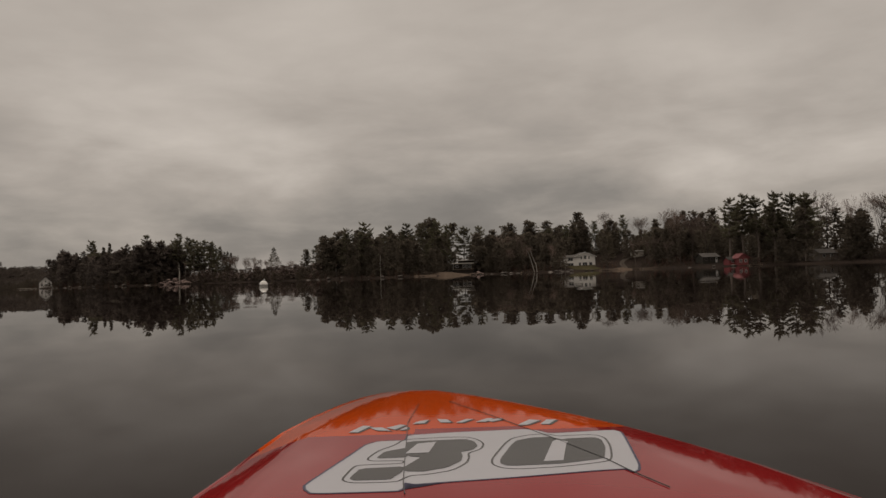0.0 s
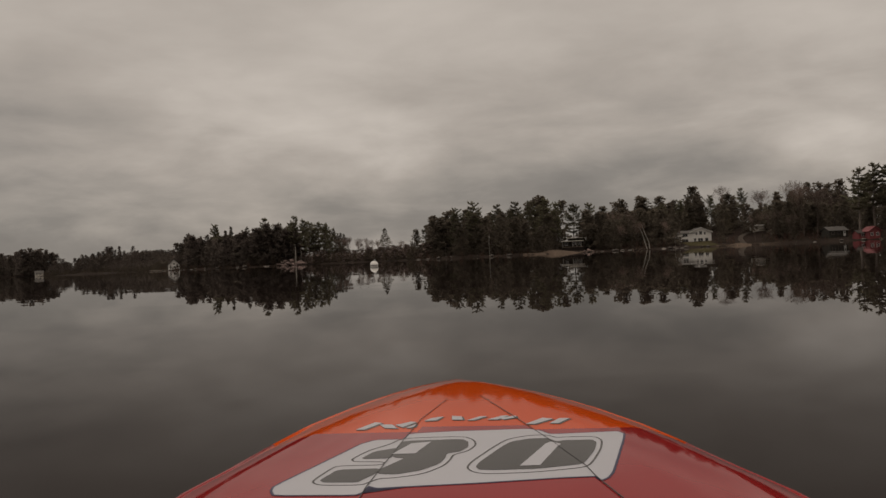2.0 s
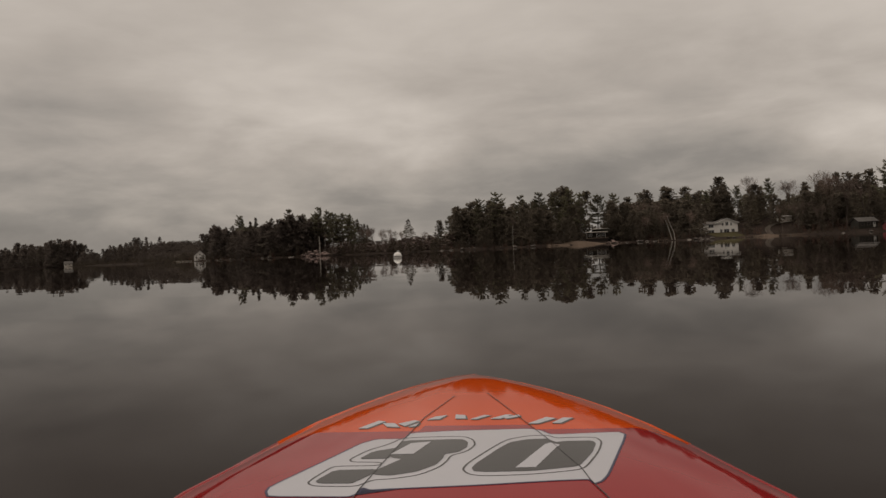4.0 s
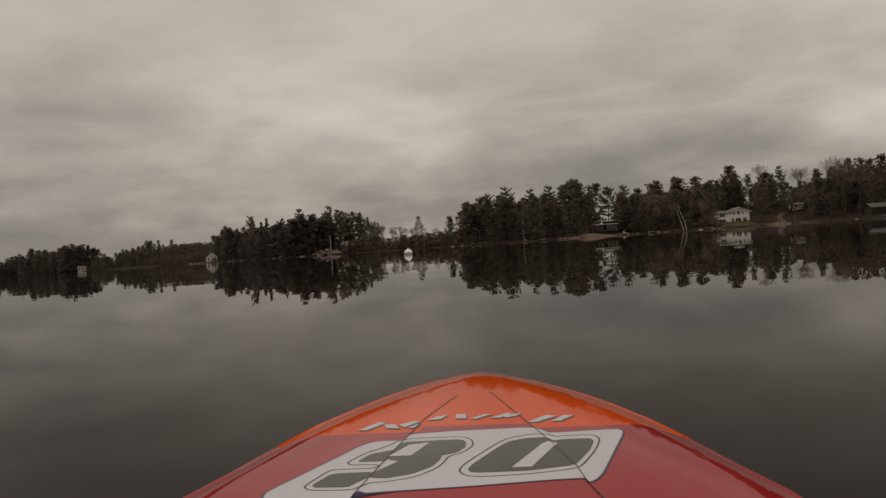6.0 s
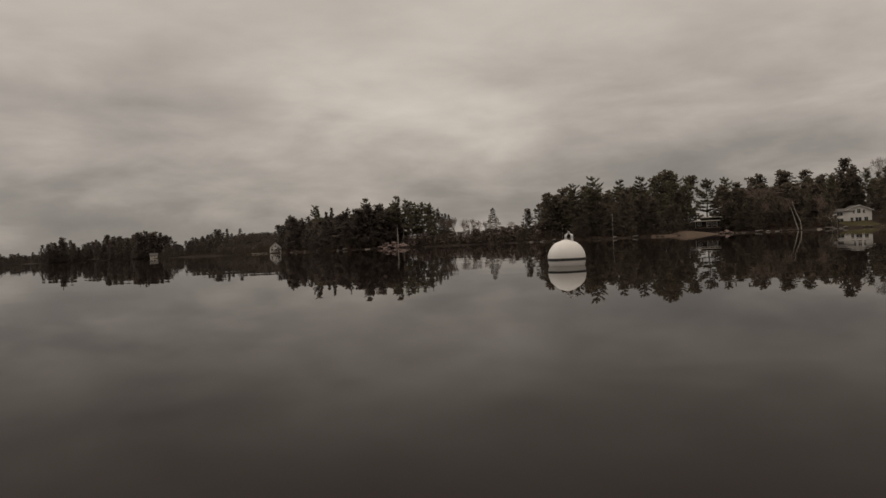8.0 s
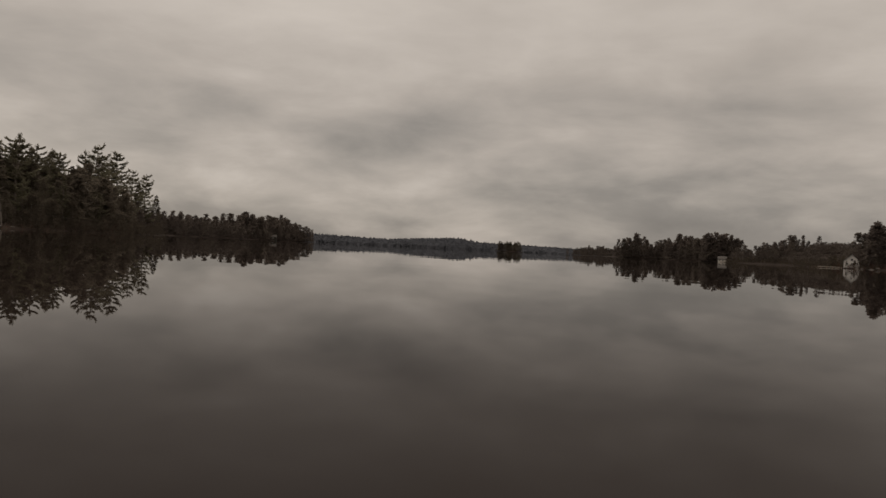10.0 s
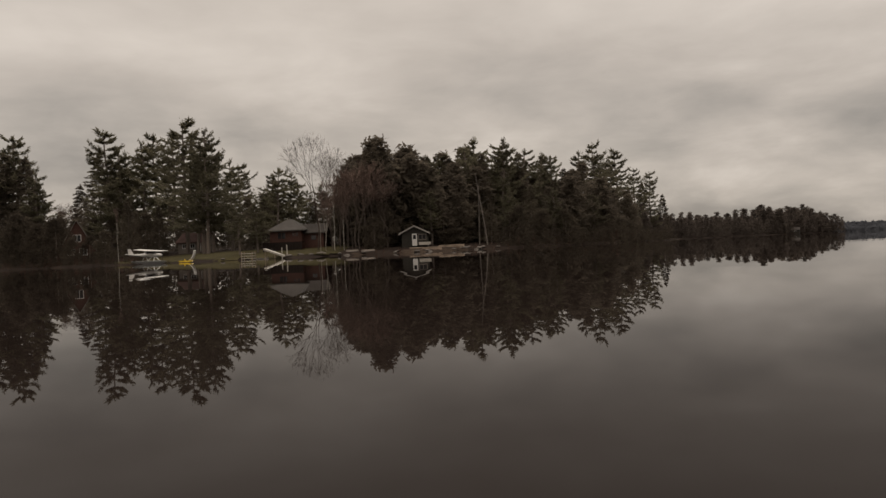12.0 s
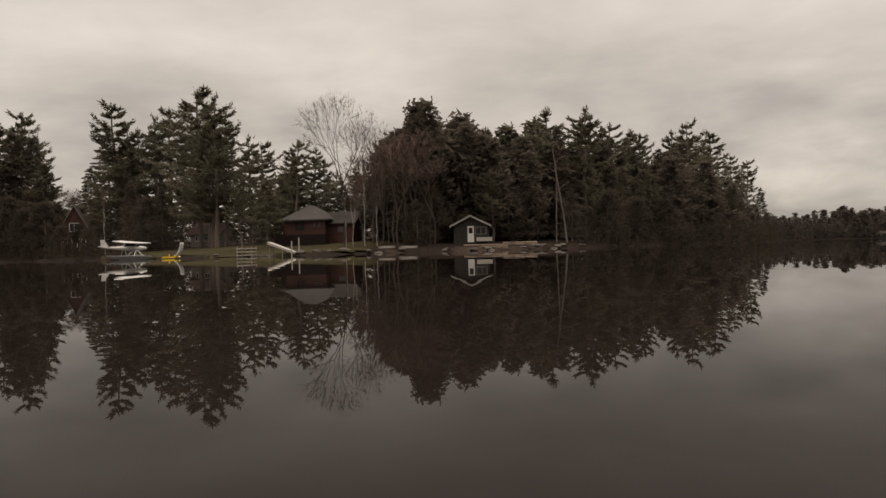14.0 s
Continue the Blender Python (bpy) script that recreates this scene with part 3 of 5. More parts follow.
COVE_TREES = [
    (-104.0, 438.0, 13.0, "s"), (-110.0, 442.0, 16.0, "s"), (-101.0, 437.0, 11.0, "b"), (-96.0, 433.0, 10.0, "b"), (-115.0, 446.0, 17.5, "s"), (-121.0, 449.0, 18.5, "p"), (-107.5, 446.0, 13.5, "s"),
    (-88.0, 424.0, 9.0, "b"), (-83.0, 418.0, 8.5, "b"), (-71.0, 406.0, 7.5, "b"), (-119.0, 437.0, 16.5, "s")]
POINT_TREES = [
    (-182.0, 469.9, 22.6, "p"), (-168.4, 457.0, 20.6, "s"), (-142.7, 437.6, 22.9, "p"), (-137.7, 441.4, 20.2, "p"), (-129.1, 437.7, 23.4, "p"), 
    (-120.4, 434.0, 20.1, "p"), (-108.9, 429.9, 15.4, "p"), (-200.6, 493.5, 17.9, "s"), (-212.2, 503.7, 16.0, "s"), (-156.3, 447.7, 19.5, "s"), 
    (-78.6, 410.9, 14.2, "L"), (-113.0, 436.5, 18.5, "p"), (-117.5, 441.0, 19.5, "p"), (-126.0, 446.0, 21.0, "p"), (-133.5, 448.5, 20.5, "p"), (-147.0, 446.0, 20.0, "p"), (-151.0, 452.0, 18.5, "s"), (-161.5, 455.0, 18.0, "p"), (-175.0, 466.0, 19.0, "s"), (-106.0, 434.0, 13.5, "s"), (-99.0, 431.0, 11.0, "b"), (-91.0, 425.0, 10.0, "b"), (-102.4, 427.4, 11.3, "b"), (-94.0, 421.1, 8.8, "b"), (-87.0, 415.4, 7.6, "b"), (-70.1, 399.1, 6.4, "b"), 
    (-64.0, 391.0, 5.9, "b")]
NORTH_PINES = [
    (-54.7, 372.1, 13.0, "p"), (-46.9, 354.9, 14.6, "p"), (-39.4, 342.6, 16.9, "p"), (-33.5, 346.0, 19.1, "p"), (-25.2, 358.4, 18.6, "p"), 
    (-18.7, 368.6, 19.8, "p"), (-12.7, 377.6, 19.9, "p"), (-7.6, 382.5, 21.4, "p"), (-2.6, 385.4, 19.7, "p"), (4.7, 391.0, 18.8, "p"), 
    (10.5, 390.6, 18.8, "p"), (14.2, 380.3, 12.8, "s"), (22.1, 386.5, 14.3, "b"), (27.9, 384.8, 13.8, "b"), (41.7, 404.0, 16.7, "p"), 
    (54.8, 429.1, 16.1, "p"), (62.3, 441.9, 13.5, "p"), (71.0, 442.1, 15.8, "p"), (78.4, 442.4, 19.0, "b"), (84.0, 436.9, 18.0, "p"), 
    (88.5, 424.2, 16.6, "b"), (99.3, 418.9, 20.1, "b"), (33.8, 393.1, 14.8, "s")]
EAST_PINES = [
    (109.9, 372.1, 26.6, "p"), (116.1, 374.4, 27.9, "p"), (120.9, 370.7, 27.0, "p"), (124.5, 364.1, 27.8, "p"), (131.7, 364.7, 26.9, "p"), 
    (132.8, 355.7, 26.4, "p"), (144.3, 361.9, 25.9, "b"), (101.2, 391.3, 19.2, "b"), (96.6, 393.5, 20.7, "b"), (107.0, 389.6, 18.1, "b"), 
    (158.0, 340.4, 23.5, "p"), (162.7, 335.9, 21.8, "p"), (166.7, 326.0, 21.6, "p"), (168.5, 314.7, 24.0, "p"), (147.9, 347.3, 23.5, "b"), 
    (154.2, 345.5, 22.9, "b")]
NORTH_EDGE = [
    (-27.2, 330.6, 10.6, "w"), (-42.4, 330.2, 4.9, "w"), (42.9, 367.2, 6.5, "w"), (40.6, 363.6, 4.5, "w"), (-50.1, 346.5, 6.5, "c"), 
    (-36.7, 331.7, 6.5, "c"), (-23.8, 346.5, 7.8, "c"), (13.1, 369.3, 6.3, "c"), (21.2, 367.5, 8.9, "b"), (36.0, 360.3, 9.7, "b"), 
    (27.0, 365.8, 9.5, "b"), (-122.7, 428.2, 9.6, "w"), (82.4, 389.6, 12.0, "b"), (77.0, 392.1, 11.5, "b"), (89.3, 386.4, 10.3, "b")]


def plant_all():
    rng = random.Random(5)
    for rows, group in ((WEST_PINES, "pines on the west shore"), (WEST_WOODS, "woods of the west shore"), (WEST_EDGE, "trees at the west water's edge"),
                        (POINT_TREES, "trees of the wooded point"), (NORTH_PINES, "pines on the north shore"), (EAST_PINES, "woods above the red house"), (NORTH_EDGE, "trees at the north water's edge"), (HOUSE_TREES, "trees behind the brown house"), (COVE_TREES, "trees at the back of the cove")):
        for i, (x, y, h, k) in enumerate(rows):
            plant(k, x, y, h, rng.randrange(12), rng.uniform(0, 360), rng.uniform(0.9, 1.15) * (1.15 if k == "p" else 1.1 if k == "P" else 0.66 if k == "B" else 1), group)


plant_all()


def light_tree(seed, kind, detail, tiers=15):
    """A coarser evergreen for woods that stand far back, 1 high."""
    rng = np.random.default_rng(seed)
    out = []
    for z in np.linspace(0.08, 0.97, tiers):
        reach = (0.2 * (1 - z) ** 0.7 + 0.02) if kind == "spire" else 0.19 * math.sin(math.pi * min(1, z * 0.82 + 0.22)) + 0.02
        for a in rng.uniform(0, math.tau, 6):
            r = reach * rng.uniform(0.4, 1.15)
            n, size = (13, 0.052) if detail else (5, 0.085)
            out.append(blades(rng, (math.cos(a) * r, math.sin(a) * r, z), n, (0.028, 0.028, 0.02), size, 0.7, 0.1))
    return np.concatenate(out)


def woods(name, spots, mat, label, seed, detail=False, tiers=15, rounded=False):
    """Many far trees as one mass."""
    rng = np.random.default_rng(seed)
    bases = [light_tree(61, "spire", detail, tiers), light_tree(62, "spire", detail, tiers), light_tree(63, "round", detail, tiers), light_tree(64, "round", detail, tiers), light_tree(65, "spire", detail, tiers)]
    bases = bases[2:4] if rounded else bases
    tris = []
    zs = ground_height([s[0] for s in spots], [s[1] for s in spots])
    for (x, y, h), z in zip(spots, zs):
        b = bases[rng.integers(len(bases))]
        a = rng.uniform(0, math.tau)
        h = h * (1 + (0.08 if rounded else 0.2) * math.sin(x * 0.07 + 1.3) * math.sin(y * 0.083)) * rng.uniform(0.85, 1.12)
        wide = h * rng.uniform(2.2, 3.0) if rounded else h * rng.uniform(0.9, 1.5)
        rot = np.array([[math.cos(a) * wide, -math.sin(a) * wide, 0], [math.sin(a) * wide, math.cos(a) * wide, 0], [0, 0, h]])
        tris.append(b @ rot.T + (x, y, z - 0.1))
    g = Geo()
    add_tris(g, tris)
    return tagged(new(name, g.mesh(name, mat)), label, "woods", kind="stuff")


CLEARINGS = [(-127, 426, 6), (-538, 856, 8), (-530, 845, 8), (-522, 833, 8), (58, 406, 8), (55, 396, 8), (53, 386, 8), (50, 376, 8), (48, 366, 8), (3, 377, 7), (3, 368, 7), (2, 359, 7), (85, 419, 3.5), (84, 415, 3.5), (83, 411, 3.5), (81, 406, 3.5), (80, 402, 3.5), (78, 398, 3.5), (77, 393, 3.5), (76, 389, 3.5), (111, 365, 6), (108, 357, 6), (-217, 493, 6), (105, 384, 6), (103, 377, 6), (139, 356, 6), (136, 348, 6), (175, 342, 7), (171, 334, 7), (167, 326, 7), (162, 318, 7), (-715, 441, 5), (-216, 135, 5), (-210, 137, 5)] + [(-225, 135, 4.5), (-216, 142, 5), (-223, 141.5, 5.5), (-233, 140, 6), (-244, 138.5, 6.5), (-256, 137, 7), (-234, 133.5, 5), (-244, 132, 5.5), (-256, 130, 6), (-268, 128, 6), (-262, 105, 7), (-254, 108, 5), (-248, 112, 4), (-263, 79, 8), (-254, 82, 5), (-240, 115, 5), (-232, 117, 5), (-224, 119, 5), (-208, 157, 5), (-202, 157, 5), (-210, 130, 3), (-217, 127, 3), (-229, 124, 3), (-241, 120, 3), (-253, 117, 3), (-209, 132, 3), (-217, 130, 3), (-226, 127, 3), (-239, 123, 3), (-251, 120, 3)]


def slope_spots(n, seed):
    rng = np.random.default_rng(seed)
    out = []
    for _ in range(n):
        x = rng.uniform(30, 135)
        out.append((x, rng.uniform(418, 470) - 0.35 * max(0, x - 80), rng.uniform(8, 12)))
    return out


def along(line, first, last, step, offsets, heights, seed, jitter=3.0, left=True, keep=2.0):
    """Spots in rows behind a stretch of shoreline."""
    rng = np.random.default_rng(seed)
    pts = [Vector(p) for p in line[first:last + 1]]
    out = []
    for a, b in zip(pts, pts[1:]):
        d = b - a
        n = Vector((-d.y, d.x)).normalized() * (1 if left else -1)
        for s in np.arange(0, d.length, step):
            for off in offsets:
                p = a + d.normalized() * s + n * off + Vector(rng.normal(size=2) * jitter)
                out.append((p.x, p.y, rng.uniform(*heights)))
    return [o for o, d in zip(out, np.maximum(signed(WEST_LAND, np.array([o[0] for o in out]), np.array([o[1] for o in out])), signed(NORTH_LAND, np.array([o[0] for o in out]), np.array([o[1] for o in out])))) if d > keep and all((o[0] - x) ** 2 + (o[1] - y) ** 2 > r * r for x, y, r in CLEARINGS)]


woods("west_woods", along(WEST_SHORE, 0, 5, 5, (28, 36, 46, 60), (8, 11), 71, 3) + along(WEST_SHORE, 6, 7, 3.5, (21, 27, 34, 42), (9, 12), 77, 2.5) + along(WEST_SHORE, 7, 10, 3.0, (16, 21, 27, 33, 40, 48), (13, 17.5), 97, 2.5) + along(WEST_SHORE, 10, 12, 4, (9, 16, 24, 34), (10.5, 14.5), 78, 2.5), SPRUCE, "dense dark evergreen woods behind the west shore", 1, True)
woods("headland_woods", along(WEST_SHORE, 12, 15, 5, (8, 18, 30), (5, 8), 79, 3) + along(WEST_SHORE, 15, 19, 5, (4, 10, 18, 28, 42), (8, 14), 72, 3) + along(WEST_SHORE, 17, 19, 6, (8, 18, 30), (15, 22), 89, 4), FAR_GREEN, "evergreen woods on a long dark headland", 2)
woods("point_woods", along(NORTH_SHORE, 18, 22, 4, (8, 14, 20, 28, 38), (11.5, 16), 73, 3, False), FAR_GREEN, "dark evergreen woods on the low point", 3)
woods("north_woods", along(NORTH_SHORE, 4, 14, 5, (20, 28, 38, 50), (10, 14), 74, 4, False) + along(NORTH_SHORE, 4, 9, 5, (66, 78, 92), (14, 19), 80, 4, False), SPRUCE, "dense evergreen woods behind the houses", 4)
woods("slope_woods", slope_spots(170, 12), SPRUCE, "evergreen and bare woods on the slope above the white house", 11)
woods("bay_woods", along(NORTH_SHORE, 26, 28, 6, (5, 12, 20), (8, 13), 81, 5, False) + along(NORTH_SHORE, 28, 31, 8, (6, 18, 32, 50), (18, 25), 82, 5, False) + along(NORTH_SHORE, 31, 33, 8, (6, 18, 32, 50), (10, 15), 82, 5, False), FAR_GREEN, "far evergreen woods round the bay", 5)
woods("east_woods", along(NORTH_SHORE, 0, 4, 6, (8, 20, 34, 50), (12, 19), 76, 4, False), SPRUCE, "evergreen woods on the east shore", 6)
woods("shore_brush", along(WEST_SHORE, 7, 10, 2.4, (15, 20), (2.5, 5), 95, 1.0) + along(WEST_SHORE, 9, 12, 1.8, (-0.7, 0.5, 2.0, 4), (1.6, 3.6), 83, 0.6, True, -2.0) + along(WEST_SHORE, 12, 13, 3.5, (0.4, 2.0), (1.8, 3.6), 83, 0.7, True, -0.4) + along(WEST_SHORE, 0, 4, 2.2, (0.8, 3), (1.5, 3.0), 84, 0.8, True, -0.3) + along(NORTH_SHORE, 8, 12, 2.2, (1.5, 4), (1.5, 3.5), 85, 0.8, False)
      + along(NORTH_SHORE, 12, 24, 3.6, (0.8, 4), (2, 4.5), 86, 1.0, False, -0.3) + along(NORTH_SHORE, 22, 27, 4.0, (-0.8, 1.2), (2.5, 5), 96, 0.5, False, -2.0) + along(NORTH_SHORE, 1, 6, 3, (3, 7), (1.5, 3.5), 87, 1.0, False), CEDAR, "low dark brush hanging over the water's edge", 8, tiers=8)
woods("slope_brush", along(NORTH_SHORE, 4, 8, 2.6, (6, 10, 14, 18, 23, 28), (1.4, 2.8), 98, 1.2, False), RUSSET, "low bare brush on the slope above the shore", 12, tiers=6)
woods("russet_brush", along(WEST_SHORE, 7, 9, 2.4, (-0.5, 0.8), (0.5, 1.1), 99, 0.5, True, -1.0) + along(WEST_SHORE, 9, 11, 2.2, (-0.4, 1.6), (0.7, 1.8), 90, 0.5, True, -0.3) + along(WEST_SHORE, 0, 4, 2.2, (0.8, 2.4), (0.7, 1.7), 91, 0.5, True, -0.3) + along(NORTH_SHORE, 11, 14, 3.5, (0.5, 1.5), (0.9, 2.2), 92, 0.6, False, -0.3) + along(NORTH_SHORE, 18, 23, 4, (0.5, 2), (1.2, 2.5), 93, 0.6, False, -0.3), RUSSET, "reddish-brown bare brush along the water", 10, tiers=6)
woods("swamp_brush", along(NORTH_SHORE, 14, 18, 3, (6, 12, 20, 30), (4, 5.5), 88, 2.0, False), TWIG, "low bare grey-brown brush in the back of the cove", 9, tiers=9, rounded=True)


def hill_spots(n, seed):
    rng = np.random.default_rng(seed)
    out = []
    for _ in range(n):
        a, r = rng.uniform(0, math.tau), 140 * math.sqrt(rng.random())
        out.append((HILL[0] + r * math.cos(a), HILL[1] + r * math.sin(a), rng.uniform(4, 5)))
    return [o for o in out if z_at(o[0], o[1]) > 1]


woods("hill_woods", hill_spots(1200, 8) + along(NORTH_SHORE, 24, 26, 5, (3, 9, 16, 24, 32), (4, 5), 75, 3, False), FAR_GREEN, "low wooded hill behind the bay, dark evergreen", 7, tiers=9, rounded=True)


def far_ridge(name, pts, label, seed):
    """A long wooded ridge far off, with a ragged treetop line."""
    rng = np.random.default_rng(seed)
    g = Geo()
    rows = []
    for (ax, ay, ah), (bx, by, bh) in zip(pts, pts[1:]):
        n = max(2, int(math.hypot(bx - ax, by - ay) / 8))
        for i in range(n):
            s = i / n
            rows.append((ax + (bx - ax) * s, ay + (by - ay) * s, ah + (bh - ah) * s))
    tris = []
    for x, y, h in rows:
        back = np.array([x, y]) / math.hypot(x, y)
        for k in range(6):
            q = np.array([x, y]) + back * k * 22 + rng.normal(size=2) * 5
            top = h * (0.35 + 0.13 * k) + rng.uniform(-0.5, 0.7)
            wd = rng.uniform(20, 34)
            for a in rng.uniform(0, math.pi, 2):
                c, s = math.cos(a) * wd, math.sin(a) * wd
                tris.append(np.array([[[q[0] - c, q[1] - s, -0.5], [q[0] + c, q[1] + s, -0.5], [q[0] + c * 0.1, q[1] + s * 0.1, top]]]))
                tris.append(np.array([[[q[0] - c, q[1] - s, -0.5], [q[0] + c * 1.2, q[1] + s * 1.2, top * 0.6], [q[0] - c * 0.7, q[1] - s * 0.7, top * 0.92]]]))
    add_tris(g, tris)
    return tagged(new(name, g.mesh(name, HAZED_HILL)), label, "hills", kind="stuff")


far_ridge("far_hills", [(-2507, 972, 36), (-2448, 1132, 33), (-2355, 1333, 31), (-2300, 1436, 27), (-2253, 1515, 26), (-2183, 1622, 36), (-2130, 1697, 41), (-2085, 1755, 29), (-1955, 1908, 25), (-1893, 1973, 23), (-1778, 2083, 21)], "long wooded hills beyond the lake, blue-grey distance haze put into their colour", 9)

# ---- buildings ----
def window(parent, x, y, z, w, h, facing, frame_mat=None):
    """A framed window on a wall; facing: 0 front (-y), 1 right (+x), 2 left (-x)."""
    m = pose(x, y, z, 0, 0, (0, 90, -90)[facing])
    t = 0.09
    g = Geo()
    for x0, z0, x1, z1 in ((-w / 2, -h / 2, -w / 2 + t, h / 2), (w / 2 - t, -h / 2, w / 2, h / 2), (-w / 2 + t, h / 2 - t, w / 2 - t, h / 2), (-w / 2 + t, -h / 2, w / 2 - t, -h / 2 + t), (-t / 3, -h / 2 + t, t / 3, h / 2 - t)):
        g.box(x0, -0.06, z0, x1, 0.0, z1)
    fr = part("window", g, frame_mat or WHITE, parent, "" if frame_mat else "white-framed window")
    fr.matrix_basis = m
    g = Geo()
    g.box(-w / 2 + t, -0.03, -h / 2 + t, w / 2 - t, -0.01, h / 2 - t)
    part("pane", g, PANE, fr, "dark window glass")
    return fr


def gable_house(name, m, w, d, wall_h, roof_h, wall_mat, roof_mat, label, windows=(), door=None, eave=0.45, ridge="x", fascia=None, category="house", frames=None):
    """A gabled house, front towards -y. ridge: the axis along which the ridge runs."""
    ob = thing(name, m, label, category)
    g = Geo()
    hw, hd = w / 2, d / 2
    if ridge == "x":
        v = [(-hw, -hd, -1), (hw, -hd, -1), (hw, hd, -1), (-hw, hd, -1), (-hw, -hd, wall_h), (hw, -hd, wall_h), (hw, hd, wall_h), (-hw, hd, wall_h), (-hw, 0, wall_h + roof_h), (hw, 0, wall_h + roof_h)]
        fs = [(0, 1, 5, 4), (2, 3, 7, 6), (1, 2, 6, 9, 5), (3, 0, 4, 8, 7), (4, 5, 9, 8), (6, 7, 8, 9), (3, 2, 1, 0)]
        half, length = hd, hw
    else:
        v = [(-hw, -hd, -1), (hw, -hd, -1), (hw, hd, -1), (-hw, hd, -1), (-hw, -hd, wall_h), (hw, -hd, wall_h), (hw, hd, wall_h), (-hw, hd, wall_h), (0, -hd, wall_h + roof_h), (0, hd, wall_h + roof_h)]
        fs = [(0, 1, 5, 8, 4), (2, 3, 7, 9, 6), (1, 2, 6, 5), (3, 0, 4, 7), (5, 6, 9, 8), (7, 4, 8, 9), (3, 2, 1, 0)]
        half, length = hw, hd
    g.add(v, fs)
    part("wall", g, wall_mat, ob)
    slope = roof_h / half
    for sign in (-1, 1):
        g = Geo()
        out, ln = half + eave, length + eave
        zl, zh = wall_h - slope * eave + 0.03, wall_h + roof_h + 0.03
        pts = [(sign * out, -ln, zl), (sign * out, ln, zl), (0, ln, zh), (0, -ln, zh)]
        pts += [(a, b, c + 0.16) for a, b, c in pts]
        if ridge == "x":
            pts = [(b, a, c) for a, b, c in pts]
        g.add(pts, [(0, 1, 2, 3), (4, 5, 6, 7), (0, 1, 5, 4), (1, 2, 6, 5), (2, 3, 7, 6), (3, 0, 4, 7)])
        part("roof", g, roof_mat, ob)
        if fascia and ridge == "y":
            g = Geo()
            g.add([(sign * out, -ln - 0.04, zl - 0.05), (0, -ln - 0.04, zh - 0.05), (0, -ln - 0.04, zh + 0.2), (sign * out, -ln - 0.04, zl + 0.2),
                   (sign * out, -ln, zl - 0.05), (0, -ln, zh - 0.05), (0, -ln, zh + 0.2), (sign * out, -ln, zl + 0.2)],
                  [(0, 1, 2, 3), (4, 5, 6, 7), (0, 1, 5, 4), (2, 3, 7, 6), (0, 3, 7, 4), (1, 2, 6, 5)])
            part("fascia", g, fascia, ob, "pale gable trim")
    for x, z, ww, hh, facing in windows:
        if facing == 0:
            window(ob, x, -hd, z, ww, hh, 0, frames)
        else:
            window(ob, hw if facing == 1 else -hw, x, z, ww, hh, facing)
    if door:
        x, ww, hh = door
        g = Geo()
        g.box(x - ww / 2, -hd - 0.06, 0.02, x + ww / 2, -hd, hh)
        dr = part("door", g, WHITE, ob, "white door")
        g = Geo()
        g.box(x - ww * 0.3, -hd - 0.075, hh * 0.55, x + ww * 0.3, -hd - 0.062, hh * 0.9)
        part("pane", g, PANE, dr, "dark door window")
    return ob


def on_ground(x, y, yaw, lift=0.1):
    return pose(x, y, z_at(x, y) + lift, 0, 0, yaw)


TRIM = material("pale_trim_paint", (0.22, 0.20, 0.18), rough=0.6, vary=0.2, scale=3.0)
def hip_house(name, m, w, d, wall_h, roof_h, wall_mat, roof_mat, label, windows=()):
    """A hip-roofed house, front towards -y."""
    ob = thing(name, m, label, "house")
    g = Geo()
    g.box(-w / 2, -d / 2, -1.2, w / 2, d / 2, wall_h)
    part("wall", g, wall_mat, ob)
    e, top = 0.5, wall_h + roof_h
    r = max(0.3, (w - d) / 2 + 0.4)
    a = [(-w / 2 - e, -d / 2 - e, wall_h), (w / 2 + e, -d / 2 - e, wall_h), (w / 2 + e, d / 2 + e, wall_h), (-w / 2 - e, d / 2 + e, wall_h)]
    g = Geo()
    g.add(a + [(-r, 0, top), (r, 0, top)] + [(x, y, z - 0.18) for x, y, z in a],
          [(0, 1, 5, 4), (1, 2, 5), (2, 3, 4, 5), (3, 0, 4), (9, 8, 7, 6), (0, 6, 7, 1), (1, 7, 8, 2), (2, 8, 9, 3), (3, 9, 6, 0)])
    part("roof", g, roof_mat, ob)
    for x, z, ww, hh in windows:
        window(ob, x, -d / 2, z, ww, hh, 0, BROWN)
    return ob


def lawn(name, x0, y0, x1, y1, step, keep, mat, label):
    """A patch of mown ground laid over the shore."""
    xs, ys = np.arange(x0, x1, step), np.arange(y0, y1, step)
    X, Y = np.meshgrid(xs, ys)
    Z = ground_height(X, Y) + 0.03
    inland = np.maximum(signed(WEST_LAND, X, Y), signed(NORTH_LAND, X, Y)) + 0.8 * np.sin(X * 0.6) + 0.7 * np.sin(Y * 0.8)
    g = Geo()
    g.v = list(zip(X.ravel().tolist(), Y.ravel().tolist(), Z.ravel().tolist()))
    n = len(xs)
    g.f = [(j * n + i, j * n + i + 1, (j + 1) * n + i + 1, (j + 1) * n + i) for j in range(len(ys) - 1) for i in range(n - 1) if keep[0] < inland[j, i] < keep[1]]
    return structure(name, g, mat, label, True)


